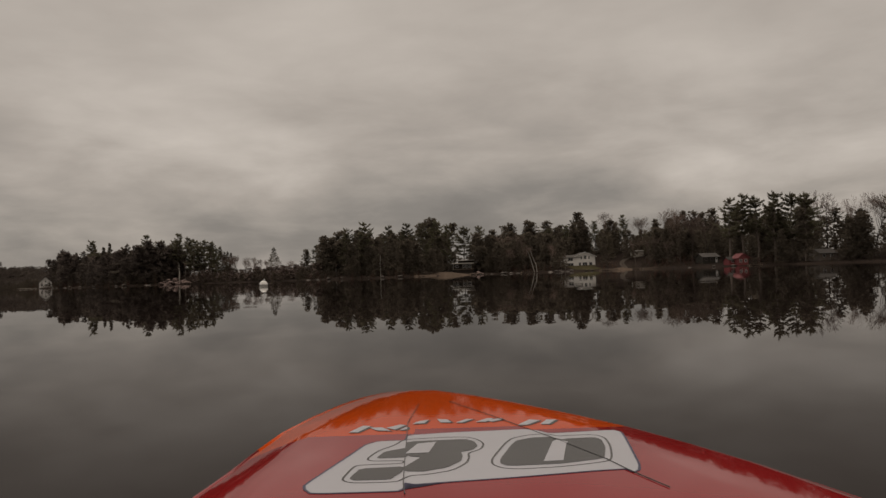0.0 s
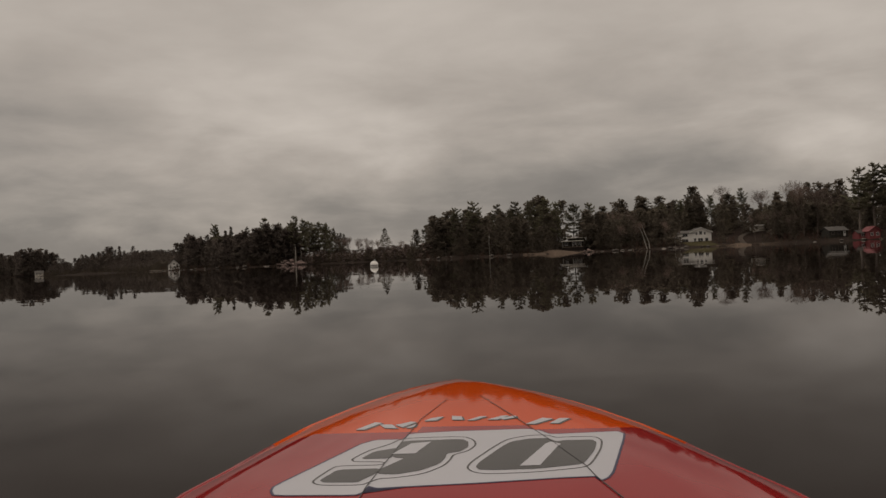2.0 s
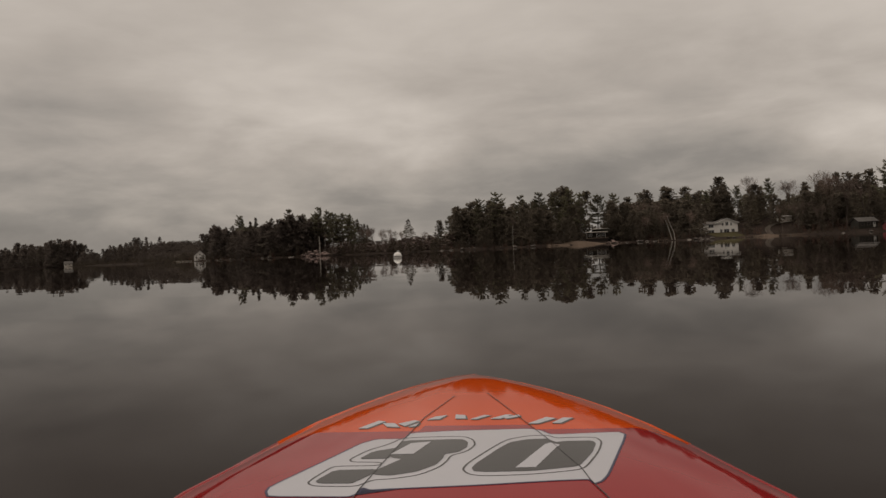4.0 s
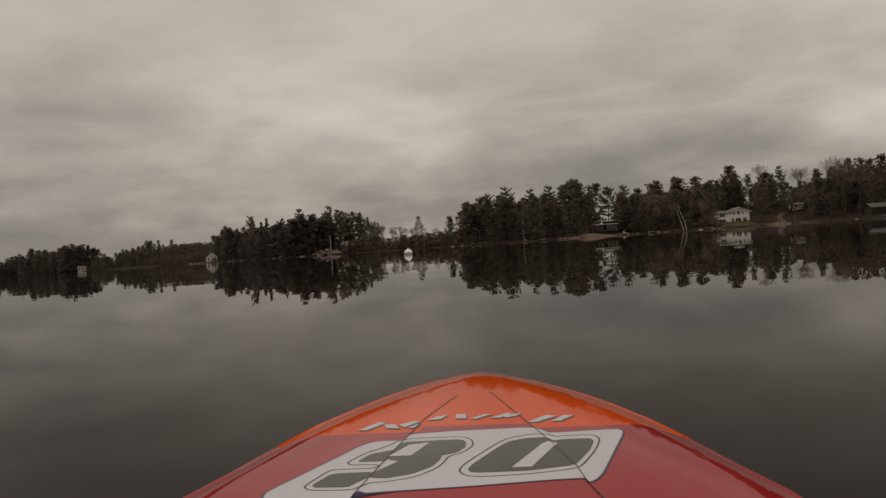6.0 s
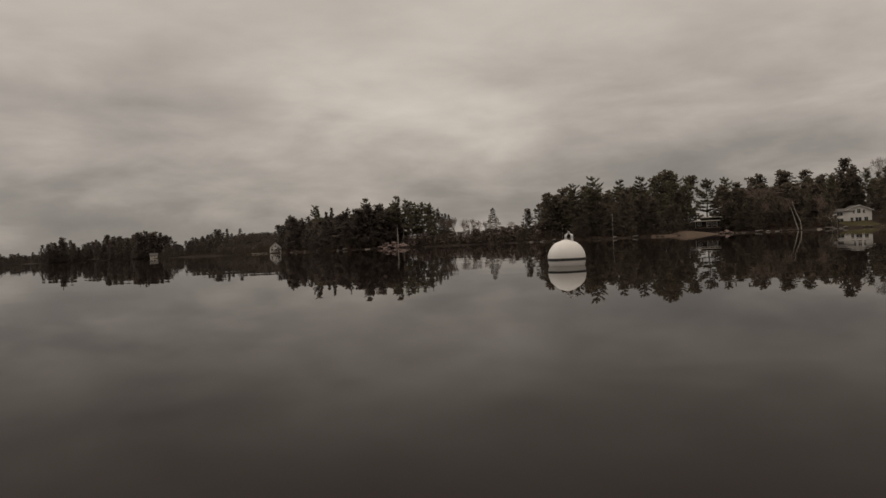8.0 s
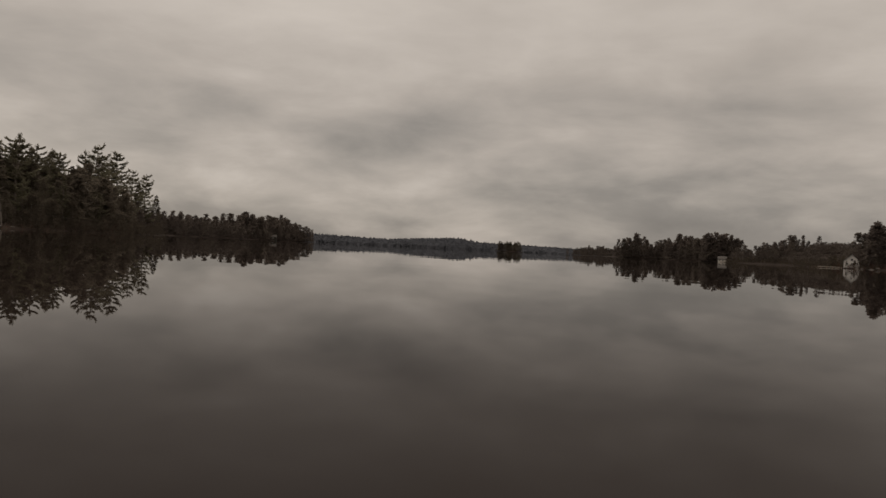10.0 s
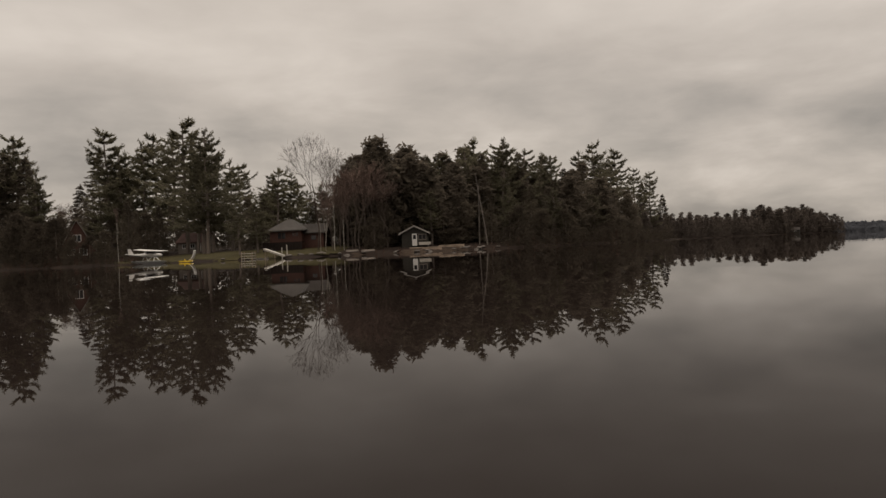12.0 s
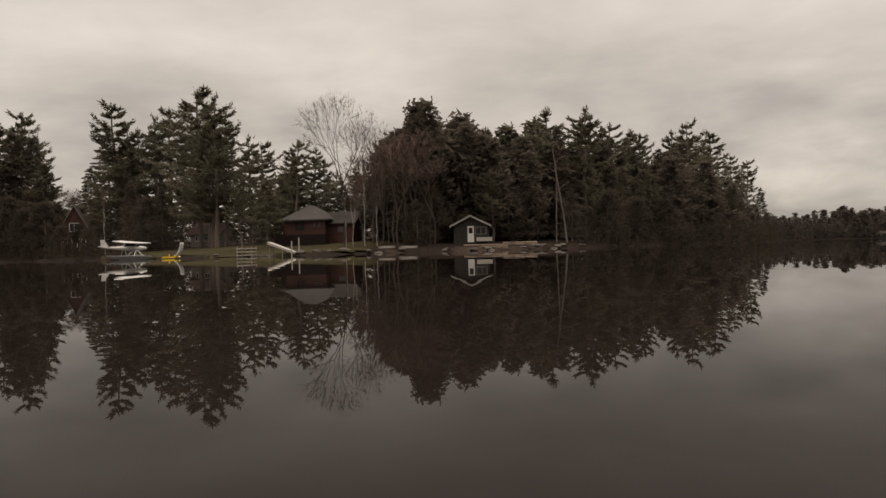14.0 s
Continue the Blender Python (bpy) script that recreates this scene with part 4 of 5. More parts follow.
GRASS = material("spring_grass", (0.046, 0.040, 0.020), rough=0.95, vary=0.4, scale=0.9, bump=0.4, second=(0.066, 0.054, 0.030), spec=0.02)
SAND = material("sandy_bank", (0.086, 0.064, 0.049), rough=0.95, vary=0.35, scale=1.2, bump=0.4, spec=0.03)
STONE = material("pale_path_stone", (0.15, 0.13, 0.112), rough=0.9, vary=0.35, scale=2.0, bump=0.4, spec=0.05)
SOIL = material("bare_soil_bank", (0.040, 0.029, 0.022), rough=0.95, vary=0.4, scale=1.5, bump=0.4, second=(0.085, 0.066, 0.050), spec=0.03)
DARK_STAIN = material("dark_stained_boards", (0.020, 0.015, 0.013), rough=0.85, vary=0.3, scale=3.0, spec=0.1)
lawn("grass", -246, 100, -190, 147, 1.0, (0.9, 27), GRASS, "mown lawn with yellowing spring grass by the lake")
lawn("grass", 49, 376, 63, 402, 2.0, (3, 30), GRASS, "sloping lawn in front of the white house")
lawn("bank", -16, 342, 10, 366, 1.5, (-0.6, 5), SAND, "bare sandy point at the water")
lawn("bank", 56, 368, 84, 400, 1.5, (-0.6, 2), SOIL, "pale stony shore")
lawn("bank", -216, 148, -190, 166, 1.0, (-0.6, 1.6), SOIL, "sandy edge of the lake")

ob = hip_house("brown_house", on_ground(-216.4, 135.4, 84), 5.4, 5.4, 3.0, 1.9, BROWN, GREY_ROOF, "red-brown wooden lake house with grey hipped roof", [(-0.7, 2.1, 1.4, 1.2), (1.3, 2.2, 0.45, 0.8), (1.9, 2.2, 0.45, 0.8)])
g = Geo()
g.box(-3.4, -4.4, 0.85, 3.2, -2.72, 1.0)
part("deck_floor", g, DARK_STAIN, ob, "dark timber deck")
for i in range(12):
    g = Geo()
    g.box(-3.4 + i * 0.55, -4.4, -1.0, -2.88 + i * 0.55, -4.34, 0.84)
    part("skirt_board", g, DARK_STAIN, ob)
gable_house("brown_annex", on_ground(-217.3, 139.3, 84), 4.4, 5.0, 2.4, 1.3, BROWN, DARK_ROOF, "low red-brown wooden annex beside the lake house", [(0.5, 1.5, 0.9, 0.9, 0)], frames=BROWN)
gable_house("tan_cabin", on_ground(-262.9, 105.6, 75), 6.6, 5.6, 2.3, 1.9, TAN, RUST_ROOF, "small tan cabin with a rusty red roof among pines", [(-1.6, 1.3, 1.2, 1.0, 0), (0.4, 1.3, 1.2, 1.0, 0)], (2.0, 0.9, 1.95))
ob = gable_house("green_shed", on_ground(-208.1, 156.7, 88), 4.0, 4.2, 2.0, 1.0, GREEN_WALL, DARK_ROOF, "small dark green shed with pale gable trim", [(1.2, 1.35, 1.3, 0.9, 0)], (0.0, 0.75, 1.9), 0.45, "y", TRIM, "shed", frames=TAN)
g = Geo()
g.box(0.7, -2.9, 0.1, 2.5, -2.3, 0.55)
part("bench", g, CREAM, ob, "pale bench against the shed")
gable_house("a_frame_house", on_ground(-262.6, 78.6, 112), 8.6, 8.0, 1.2, 7.6, BROWN, DARK_ROOF, "steep brown A-frame cottage half hidden by trees", [(-1.2, 1.9, 1.6, 1.6, 0), (1.2, 1.9, 1.6, 1.6, 0), (0.0, 4.9, 1.7, 1.6, 0)], None, 0.4, "y", TAN)
gable_house("white_house", on_ground(57.5, 406.2, 4, -1.4), 8.8, 8.0, 4.7, 1.8, WHITE, GREY_ROOF, "white two-storey lake house with a gable over the lawn", [(-2.4, 1.5, 1.1, 1.5, 0), (-0.2, 1.5, 2.2, 1.5, 0), (2.4, 1.5, 1.4, 1.5, 0), (-1.7, 4.2, 0.8, 1.4, 0), (0, 4.4, 1.3, 1.7, 0), (1.7, 4.2, 0.8, 1.4, 0)], None, 0.6, "y", WHITE)
gable_house("white_wing", on_ground(51.7, 405.5, 4, -1.4), 8.0, 7.0, 4.6, 1.0, WHITE, GREY_ROOF, "white two-storey wing of the lake house", [(-0.6, 1.5, 2.6, 1.5, 0), (-0.6, 3.8, 2.2, 1.4, 0)])


def point_shelter():
    """Open-fronted cottage with two flat roofs one above the other."""
    ob = thing("point_cottage", on_ground(3.2, 377.0, 5, 1.2), "low dark cottage with pale flat roof edges and white posts", "house")
    g = Geo()
    g.box(-4.0, -1.2, -2.4, 4.0, 2.6, 2.6)
    g.box(-1.6, -0.6, 2.6, 4.2, 2.4, 3.5)
    part("wall", g, GREEN_WALL, ob)
    for x0, x1, y0, z in ((-4.9, 4.0, -3.4, 2.35), (-2.4, 4.6, -2.2, 3.55)):
        g = Geo()
        g.box(x0, y0, z, x1, 2.9, z + 0.14)
        part("roof", g, DARK_ROOF, ob)
        g = Geo()
        g.box(x0, y0 - 0.08, z - 0.08, x1, y0, z + 0.26)
        part("fascia", g, CREAM, ob, "pale roof edge")
    for x in (-4.2, -0.4, 1.2, 2.9):
        g = Geo()
        g.box(x - 0.09, -3.3, 0.14, x + 0.09, -3.1, 2.34)
        part("post", g, TRIM, ob, "pale post")
    g = Geo()
    g.box(-4.3, -3.42, -2.4, 3.9, -1.21, 0.0)
    part("skirt", g, DARK_STAIN, ob, "dark boarded base")
    g = Geo()
    g.box(-4.4, -3.5, 0.0, 4.0, -1.2, 0.14)
    part("deck_floor", g, WOOD, ob)
    for x in (-2.6, 0.4, 2.6):
        window(ob, x, -1.2, 1.35, 1.3, 1.1, 0)


point_shelter()
gable_house("hillside_shed", on_ground(85.2, 419.3, 8), 5.0, 3.5, 2.0, 0.35, CREAM, TRIM, "small pale flat-roofed shed above the shore", [(-1.2, 1.2, 0.9, 0.8, 0)])


def sand_bank(x, y, along, across, high):
    """A low bare sand spit that runs out into the lake."""
    g = Geo()
    n, rings = 28, 6
    v = [(0, 0, high)]
    for i in range(1, rings + 1):
        r = i / rings
        for k in range(n):
            a = k * math.tau / n
            u = 1 + 0.12 * math.sin(3 * a + 1) + 0.07 * math.sin(7 * a)
            v.append((along * r * u * math.cos(a), across * r * u * math.sin(a), high * (1 - r ** 1.3) - 0.25 * r + 0.05 * math.sin(5 * a + 4 * r)))
    fs = [(0, 1 + k, 1 + (k + 1) % n) for k in range(n)] + [(1 + i * n + k, 1 + (i + 1) * n + k, 1 + (i + 1) * n + (k + 1) % n, 1 + i * n + (k + 1) % n) for i in range(rings - 1) for k in range(n)]
    g.add(v, fs)
    ob = structure("sand_bank", g, SAND, "bare tan sand spit at the water", True)
    ob.matrix_basis = pose(x, y, 0, 0, 0, 6)


sand_bank(-5.0, 357.5, 11.0, 3.4, 1.5)
sand_bank(68.4, 382.6, 7.0, 2.6, 1.1)


def stone_path():
    """Pale slabs that wind from the hillside shed down to the bank."""
    ob = thing("stone_path", Matrix.Identity(4), "pale curving path of stone slabs up the bank", "path")
    q = [Vector(p) for p in ((85.2, 419.3), (72.3, 414.8), (74.1, 396.6), (70.6, 385.1))]
    for i in range(46):
        u = i / 45
        p = q[0] * (1 - u) ** 3 + q[1] * 3 * u * (1 - u) ** 2 + q[2] * 3 * u * u * (1 - u) + q[3] * u ** 3
        z = z_at(p.x, p.y)
        g = Geo()
        w = 0.85 + 0.25 * math.sin(i * 2.3)
        g.poly([(p.x - w, p.y - 0.75), (p.x + w * 0.9, p.y - 0.7), (p.x + w, p.y + 0.2), (p.x, p.y + 0.35), (p.x - w * 0.9, p.y + 0.15)], z - 0.2, 0.5)
        part("slab", g, STONE, ob)


stone_path()


def leaning_birch():
    ob = thing("birch_tree", on_ground(30.4, 357.7, 0), "pale dead birch with two stems leaning over the water", "tree")
    for pts, r in (([(0, 0, -0.5), (-0.3, 0, 2.4), (-1.6, 0, 5.6), (-2.6, -0.3, 9.0)], [0.16, 0.14, 0.1, 0.03]), ([(-0.9, 0.2, -0.5), (-1.8, 0.4, 3.0), (-2.6, 0.5, 6.0), (-3.6, 0.3, 8.2)], [0.15, 0.13, 0.09, 0.03])):
        g = Geo()
        g.tube(pts, r, 7)
        part("trunk", g, BIRCH, ob)
    rng = np.random.default_rng(4)
    g = Geo()
    for _ in range(26):
        z = rng.uniform(3.5, 8.5)
        x = float(np.interp(z, [2.4, 5.6, 9], [-0.3, -1.6, -2.6]))
        g.tube([(x, 0, z), (x + rng.normal() * 0.9, rng.normal() * 0.9, z + rng.uniform(0.4, 1.5))], [0.03, 0.008], 3)
    part("crown", g, TWIG, ob, "few bare twigs")


leaning_birch()


def pale_snag():
    """Two bleached stems of a dead birch, broken off above, leaning together."""
    ob = thing("dead_tree", on_ground(-209.8, 167.3, 0, 0.0), "bleached broken birch snag with two leaning stems", "tree")
    for pts, r in (([(0.3, 0.9, -0.5), (0.2, 0.5, 3.5), (0.1, -0.2, 8.0), (0.0, -0.6, 11.6)], [0.13, 0.11, 0.09, 0.04]), ([(0.0, -0.4, -0.5), (0.1, -0.3, 4.0), (0.1, -0.2, 9.6)], [0.09, 0.08, 0.035])):
        g = Geo()
        g.tube(pts, r, 7)
        part("trunk", g, SNAG, ob)
    for z, y, d in ((6.5, 0.1, 1.3), (8.4, -0.2, -1.2), (9.6, -0.4, 0.9)):
        g = Geo()
        g.tube([(0.1, y, z), (0.0, y + d, z + 0.9)], [0.05, 0.015], 5)
        part("branch_stub", g, SNAG, ob)


pale_snag()


def dead_tree():
    ob = thing("dead_tree", on_ground(-125.1, 426.8, 0), "pale dead trunk standing over a fallen log at the point", "tree")
    g = Geo()
    g.tube([(0, 0, -0.5), (0.1, 0, 4), (-0.1, 0, 9.5)], [0.24, 0.2, 0.06], 7)
    part("trunk", g, BIRCH, ob)
    for z, x in ((5, 0.9), (6.5, -0.8), (7.6, 0.6)):
        g = Geo()
        g.tube([(0, 0, z), (x, 0, z + 0.5)], [0.06, 0.02], 5)
        part("branch_stub", g, BIRCH, ob)
    g = Geo()
    g.tube([(0.4, -0.6, 0.9), (2.2, -1.0, 0.2), (4.4, -1.2, 0.9)], [0.2, 0.18, 0.08], 7)
    part("fallen_log", g, BIRCH, ob, "bleached fallen log")


dead_tree()
gable_house("red_boathouse", on_ground(110.7, 364.5, 10), 4.2, 4.6, 2.5, 1.5, RED, RED, "bright red wooden boathouse with white windows at the water", [(-1.1, 1.3, 1.1, 1.2, 0), (1.0, 1.3, 1.1, 1.2, 0)], None, 0.5, "y", RED)
gable_house("red_porch", on_ground(107.6, 366.5, 10), 3.4, 4.0, 1.9, 0.9, RED, DARK_ROOF, "low red lean-to beside the boathouse", [(0, 1.2, 1.4, 1.0, 0)])
gable_house("grey_cottage", on_ground(104.8, 384.0, 10), 7.2, 6.0, 2.3, 1.4, GREEN_WALL, GREY_ROOF, "grey-roofed cottage behind bare trees", [(-2.2, 1.3, 1.3, 1.1, 0), (0.3, 1.3, 1.3, 1.1, 0)], (2.4, 0.9, 1.95), frames=TAN)
gable_house("hillside_cottage", on_ground(138.7, 355.5, 16), 8.0, 6.0, 2.4, 1.5, TAN, GREY_ROOF, "small grey cottage on the wooded slope", [(-2.0, 1.4, 1.3, 1.1, 0), (1.5, 1.4, 1.3, 1.1, 0)])
gable_house("cream_house", on_ground(175.3, 341.8, 22), 9.5, 7.0, 4.8, 2.2, CREAM, GREY_ROOF, "large cream two-storey house up on the east slope", [(-3, 1.5, 1.3, 1.4, 0), (0, 1.5, 1.3, 1.4, 0), (3, 1.5, 1.3, 1.4, 0), (-2, 3.8, 1.2, 1.2, 0), (2, 3.8, 1.2, 1.2, 0)], None, 0.5)
gable_house("point_house", on_ground(-217.0, 492.8, 26), 6.2, 5.6, 2.6, 2.9, WHITE, GREY_ROOF, "white cottage with a grey gable at the tip of the point", [(-1.9, 1.4, 1.1, 1.1, 0), (0.3, 1.4, 1.1, 1.1, 0), (0, 3.2, 1.0, 1.1, 0)], (2.1, 0.95, 2.0), 0.5, "y")
gable_house("bay_boathouse", on_ground(-538.5, 855.9, 35), 8.0, 6.0, 2.8, 2.4, CREAM, GREY_ROOF, "cream boathouse at the end of the far bay", [(-2.5, 1.5, 1.6, 1.3, 0), (1.0, 1.5, 1.6, 1.3, 0)])


def shore_dock(m, length, label):
    """A low dock of pale boards on posts, running out from the bank."""
    ob = thing("dock", m, label, "dock")
    for i in range(int(length / 0.5)):
        g = Geo()
        g.box(i * 0.5, -0.9, 0.42, i * 0.5 + 0.46, 0.9, 0.52)
        part("plank", g, CREAM, ob)
    for x in np.arange(0.2, length, 2.4):
        for y in (-0.8, 0.8):
            g = Geo()
            g.tube([(float(x), y, -1.0), (float(x), y, 0.75)], [0.08, 0.08], 6)
            part("post", g, WOOD, ob)
    for y in (-0.95, 0.93):
        g = Geo()
        g.box(0, y, 0.30, length, y + 0.04, 0.5)
        part("stringer", g, CREAM, ob)


shore_dock(pose(-218.6, 485.6, 0.0, 0, 0, 198), 8.5, "pale low dock beside the white cottage")


def boathouse_spots(x, y):
    rng = np.random.default_rng(17)
    return [(x + rng.normal() * 9 - 8, y + rng.uniform(7, 26), rng.uniform(21, 29)) for _ in range(26)]


woods("boathouse_trees", boathouse_spots(-538.5, 855.9), FAR_GREEN, "tall dark evergreens behind the far boathouse", 19)
gable_house("headland_cottage", on_ground(-715.2, 441.1, 62), 8.0, 6.0, 2.6, 1.8, GREEN_WALL, DARK_ROOF, "dark cottage at the water below dark trees", [(-2.5, 1.5, 1.4, 1.2, 0), (1.0, 1.5, 1.4, 1.2, 0)])


# ---- docks and shore things ----
def dock(name, m, length, width, label):
    ob = thing(name, m, label, "dock")
    for i in range(int(length / 0.45)):
        g = Geo()
        g.box(i * 0.45, -width / 2, 0.32, i * 0.45 + 0.42, width / 2, 0.38)
        part("board", g, WOOD, ob)
    for x in (0.3, length / 2, length - 0.3):
        for y in (-width / 2 + 0.1, width / 2 - 0.1):
            g = Geo()
            g.tube([(x, y, -1.5), (x, y, 0.55)], [0.07, 0.07], 6)
            part("post", g, WOOD, ob)
    return ob


dock("dock", pose(-215.1, 481.5, 0, 0, 0, 206), 12, 1.8, "grey wooden dock by the pale cottage")
dock("dock", pose(111.0, 358.1, 0, 0, 0, -5), 9, 1.8, "low wooden dock beside the red boathouse")
dock("dock", pose(58.3, 376.3, 0, 0, 0, 10), 9, 1.6, "low pale dock below the white house")
dock("dock", pose(24.3, 359.7, 0, 0, 0, 5), 7, 1.6, "low pale dock by the leaning birch")
for x, y in ((-194.5, 138.2), (-195.6, 138.7)):
    ob = thing("mooring_post", on_ground(x, y, 0), "pale upright wooden post at the lawn edge", "post", "posts at the lawn")
    g = Geo()
    g.tube([(0, 0, -0.5), (0, 0, 1.5)], [0.08, 0.07], 7)
    part("shaft", g, CREAM, ob)
dock("dock", pose(5.2, 363.9, 0, 0, 0, 0), 5, 1.6, "small wooden dock at the sandy point")


def floatplane():
    ob = thing("floatplane", pose(-207.3, 114.5, 0.0, 3, 0, 136), "small white high-wing floatplane moored at the lawn", "aeroplane")
    g = Geo()
    n = 10
    rings = [(-3.0, 0.05, 0.08, 1.52), (-2.4, 0.1, 0.13, 1.48), (-0.8, 0.26, 0.25, 1.42), (0.2, 0.4, 0.36, 1.42), (1.1, 0.4, 0.34, 1.4), (1.8, 0.34, 0.28, 1.38), (2.25, 0.22, 0.2, 1.37), (2.4, 0.1, 0.1, 1.37)]
    v = [(x, math.cos(k * math.tau / n) * a, z + math.sin(k * math.tau / n) * b) for x, a, b, z in rings for k in range(n)]
    fs = [(i * n + k, i * n + (k + 1) % n, (i + 1) * n + (k + 1) % n, (i + 1) * n + k) for i in range(len(rings) - 1) for k in range(n)]
    g.add(v, fs + [tuple(range(n))[::-1], tuple(range((len(rings) - 1) * n, len(rings) * n))])
    part("fuselage", g, WHITE, ob, smooth=True)
    g = Geo()
    v = [(-0.5, 0.2, 1.62), (1.35, 0.34, 1.62), (0.95, 0.33, 2.06), (-0.2, 0.28, 2.06)]
    g.add([(x, -y, z) for x, y, z in v] + v, [(0, 1, 2, 3), (7, 6, 5, 4), (0, 4, 5, 1), (1, 5, 6, 2), (2, 6, 7, 3), (3, 7, 4, 0)])
    part("cabin_window", g, PANE, ob, "dark cabin glass")
    g = Geo()
    for s in (-1, 1):
        g.add([(-0.4, 0, 2.04), (1.15, 0, 2.04), (1.05, s * 4.7, 2.12), (-0.15, s * 4.7, 2.12), (-0.4, 0, 2.1), (1.1, 0, 2.2), (1.0, s * 4.7, 2.22), (-0.15, s * 4.7, 2.17)],
              [(0, 1, 2, 3), (4, 5, 6, 7), (0, 1, 5, 4), (1, 2, 6, 5), (2, 3, 7, 6), (3, 0, 4, 7)])
    part("wing", g, WHITE, ob)
    g = Geo()
    g.add([(-3.1, -0.04, 1.5), (-2.2, -0.04, 1.58), (-2.75, -0.03, 2.45), (-3.2, -0.03, 2.45), (-3.1, 0.04, 1.5), (-2.2, 0.04, 1.58), (-2.75, 0.03, 2.45), (-3.2, 0.03, 2.45)],
          [(0, 1, 2, 3), (7, 6, 5, 4), (0, 1, 5, 4), (1, 2, 6, 5), (2, 3, 7, 6), (3, 0, 4, 7)])
    part("fin", g, WHITE, ob)
    g = Geo()
    g.box(-3.1, -1.2, 1.58, -2.5, 1.2, 1.64)
    part("tailplane", g, WHITE, ob)
    for s in (-1, 1):
        g = Geo()
        prof = [(-2.1, 0.34, 0.1), (-1.2, 0.06, 0.24), (0.8, -0.08, 0.3), (2.0, 0.05, 0.25), (2.7, 0.32, 0.07)]
        v = []
        for x, low, hw in prof:
            v += [(x, s * 1.0 - hw, 0.46), (x, s * 1.0 + hw, 0.46), (x, s * 1.0, low)]
        fs = [(3 * i + a, 3 * i + b, 3 * i + 3 + b, 3 * i + 3 + a) for i in range(4) for a, b in ((0, 1), (1, 2), (2, 0))]
        g.add(v, fs + [(0, 1, 2), (12, 14, 13)])
        part("float", g, FLOAT_GREY, ob, "silver-grey float")
        for x0, x1 in ((1.6, 1.1), (-0.4, -0.4), (0.4, 1.0)):
            g = Geo()
            g.tube([(x0, s * 1.0, 0.45), (x1, s * 0.3, 1.16)], [0.04, 0.04], 4)
            part("strut", g, METAL, ob)
        g = Geo()
        g.tube([(0.4, s * 0.38, 1.3), (0.4, s * 2.5, 2.08)], [0.04, 0.035], 4)
        part("wing_strut", g, WHITE, ob)
    g = Geo()
    g.box(2.42, -0.07, 0.5, 2.45, 0.07, 2.24)
    part("propeller", g, BLACK, ob)


floatplane()


def water_slide():
    ob = thing("water_slide", pose(-201.35, 122.55, 0.02, 0, 0, 80) @ Matrix.Scale(1.15, 4), "yellow float with a white curved chute at the lawn's edge", "slide")
    g = Geo()
    pts = [(-0.95, 0.12), (-0.85, 0.04), (0.5, 0.04), (0.75, 0.14), (0.6, 0.25), (-0.8, 0.22)]
    g.add([(x, -0.4, z) for x, z in pts] + [(x, 0.4, z) for x, z in pts], [(5, 4, 3, 2, 1, 0), (6, 7, 8, 9, 10, 11)] + [(i, (i + 1) % 6, 6 + (i + 1) % 6, 6 + i) for i in range(6)])
    part("base", g, YELLOW, ob)
    g = Geo()
    g.tube([(-0.3, 0, 0.2), (-0.3, 0, 0.42)], [0.06, 0.06], 6)
    part("handle", g, YELLOW, ob)
    g = Geo()
    for i in range(8):
        a0, a1 = i / 8, (i + 1) / 8
        def p(s):
            return 0.35 + 0.75 * math.sin(s * 1.45), 0.3 + 1.35 * (1 - math.cos(s * 1.5))
        (xa, za), (xb, zb) = p(a0), p(a1)
        g.add([(xa, -0.28, za), (xa, 0.28, za), (xb, 0.28, zb), (xb, -0.28, zb), (xa + 0.1, -0.28, za - 0.05), (xa + 0.1, 0.28, za - 0.05), (xb + 0.1, 0.28, zb - 0.05), (xb + 0.1, -0.28, zb - 0.05)],
              [(0, 1, 2, 3), (7, 6, 5, 4), (0, 4, 5, 1), (1, 5, 6, 2), (2, 6, 7, 3), (3, 7, 4, 0)])
    part("chute", g, WHITE, ob)


water_slide()


def dock_sections():
    ob = thing("dock_sections", pose(-194.2, 133.5, 0.05, 0, 0, 84), "stacked pale dock sections lying at the lawn's edge", "dock")
    for i in range(3):
        g = Geo()
        for k in range(5):
            g.box(-0.85, -0.7 + k * 0.29, 0.1 + i * 0.34, 0.85, -0.45 + k * 0.29, 0.18 + i * 0.34)
        part("dock_section", g, CREAM, ob)
    for x in (-0.78, 0.78):
        for y in (-0.6, 0.6):
            g = Geo()
            g.box(x - 0.05, y - 0.05, -0.6, x + 0.05, y + 0.05, 1.05)
            part("post", g, WOOD, ob)


dock_sections()


def boat_ramp():
    ob = thing("gangway", pose(-195.2, 137.0, 0.1, 0, 0, 84), "white gangway tipped up on the lawn", "gangway")
    g = Geo()
    g.add([(-1.4, -0.6, 1.15), (1.5, -0.6, 0.1), (1.5, 0.6, 0.1), (-1.4, 0.6, 1.15), (-1.4, -0.6, 1.4), (1.5, -0.6, 0.3), (1.5, 0.6, 0.3), (-1.4, 0.6, 1.4)],
          [(0, 1, 2, 3), (7, 6, 5, 4), (0, 1, 5, 4), (1, 2, 6, 5), (2, 3, 7, 6), (3, 0, 4, 7)])
    part("deck_panel", g, CREAM, ob)
    for x, h in ((-1.2, 1.2), (0.2, 0.7)):
        for y in (-0.5, 0.5):
            g = Geo()
            g.tube([(x, y, -0.6), (x, y, h)], [0.05, 0.05], 6)
            part("leg", g, WOOD, ob)


boat_ramp()


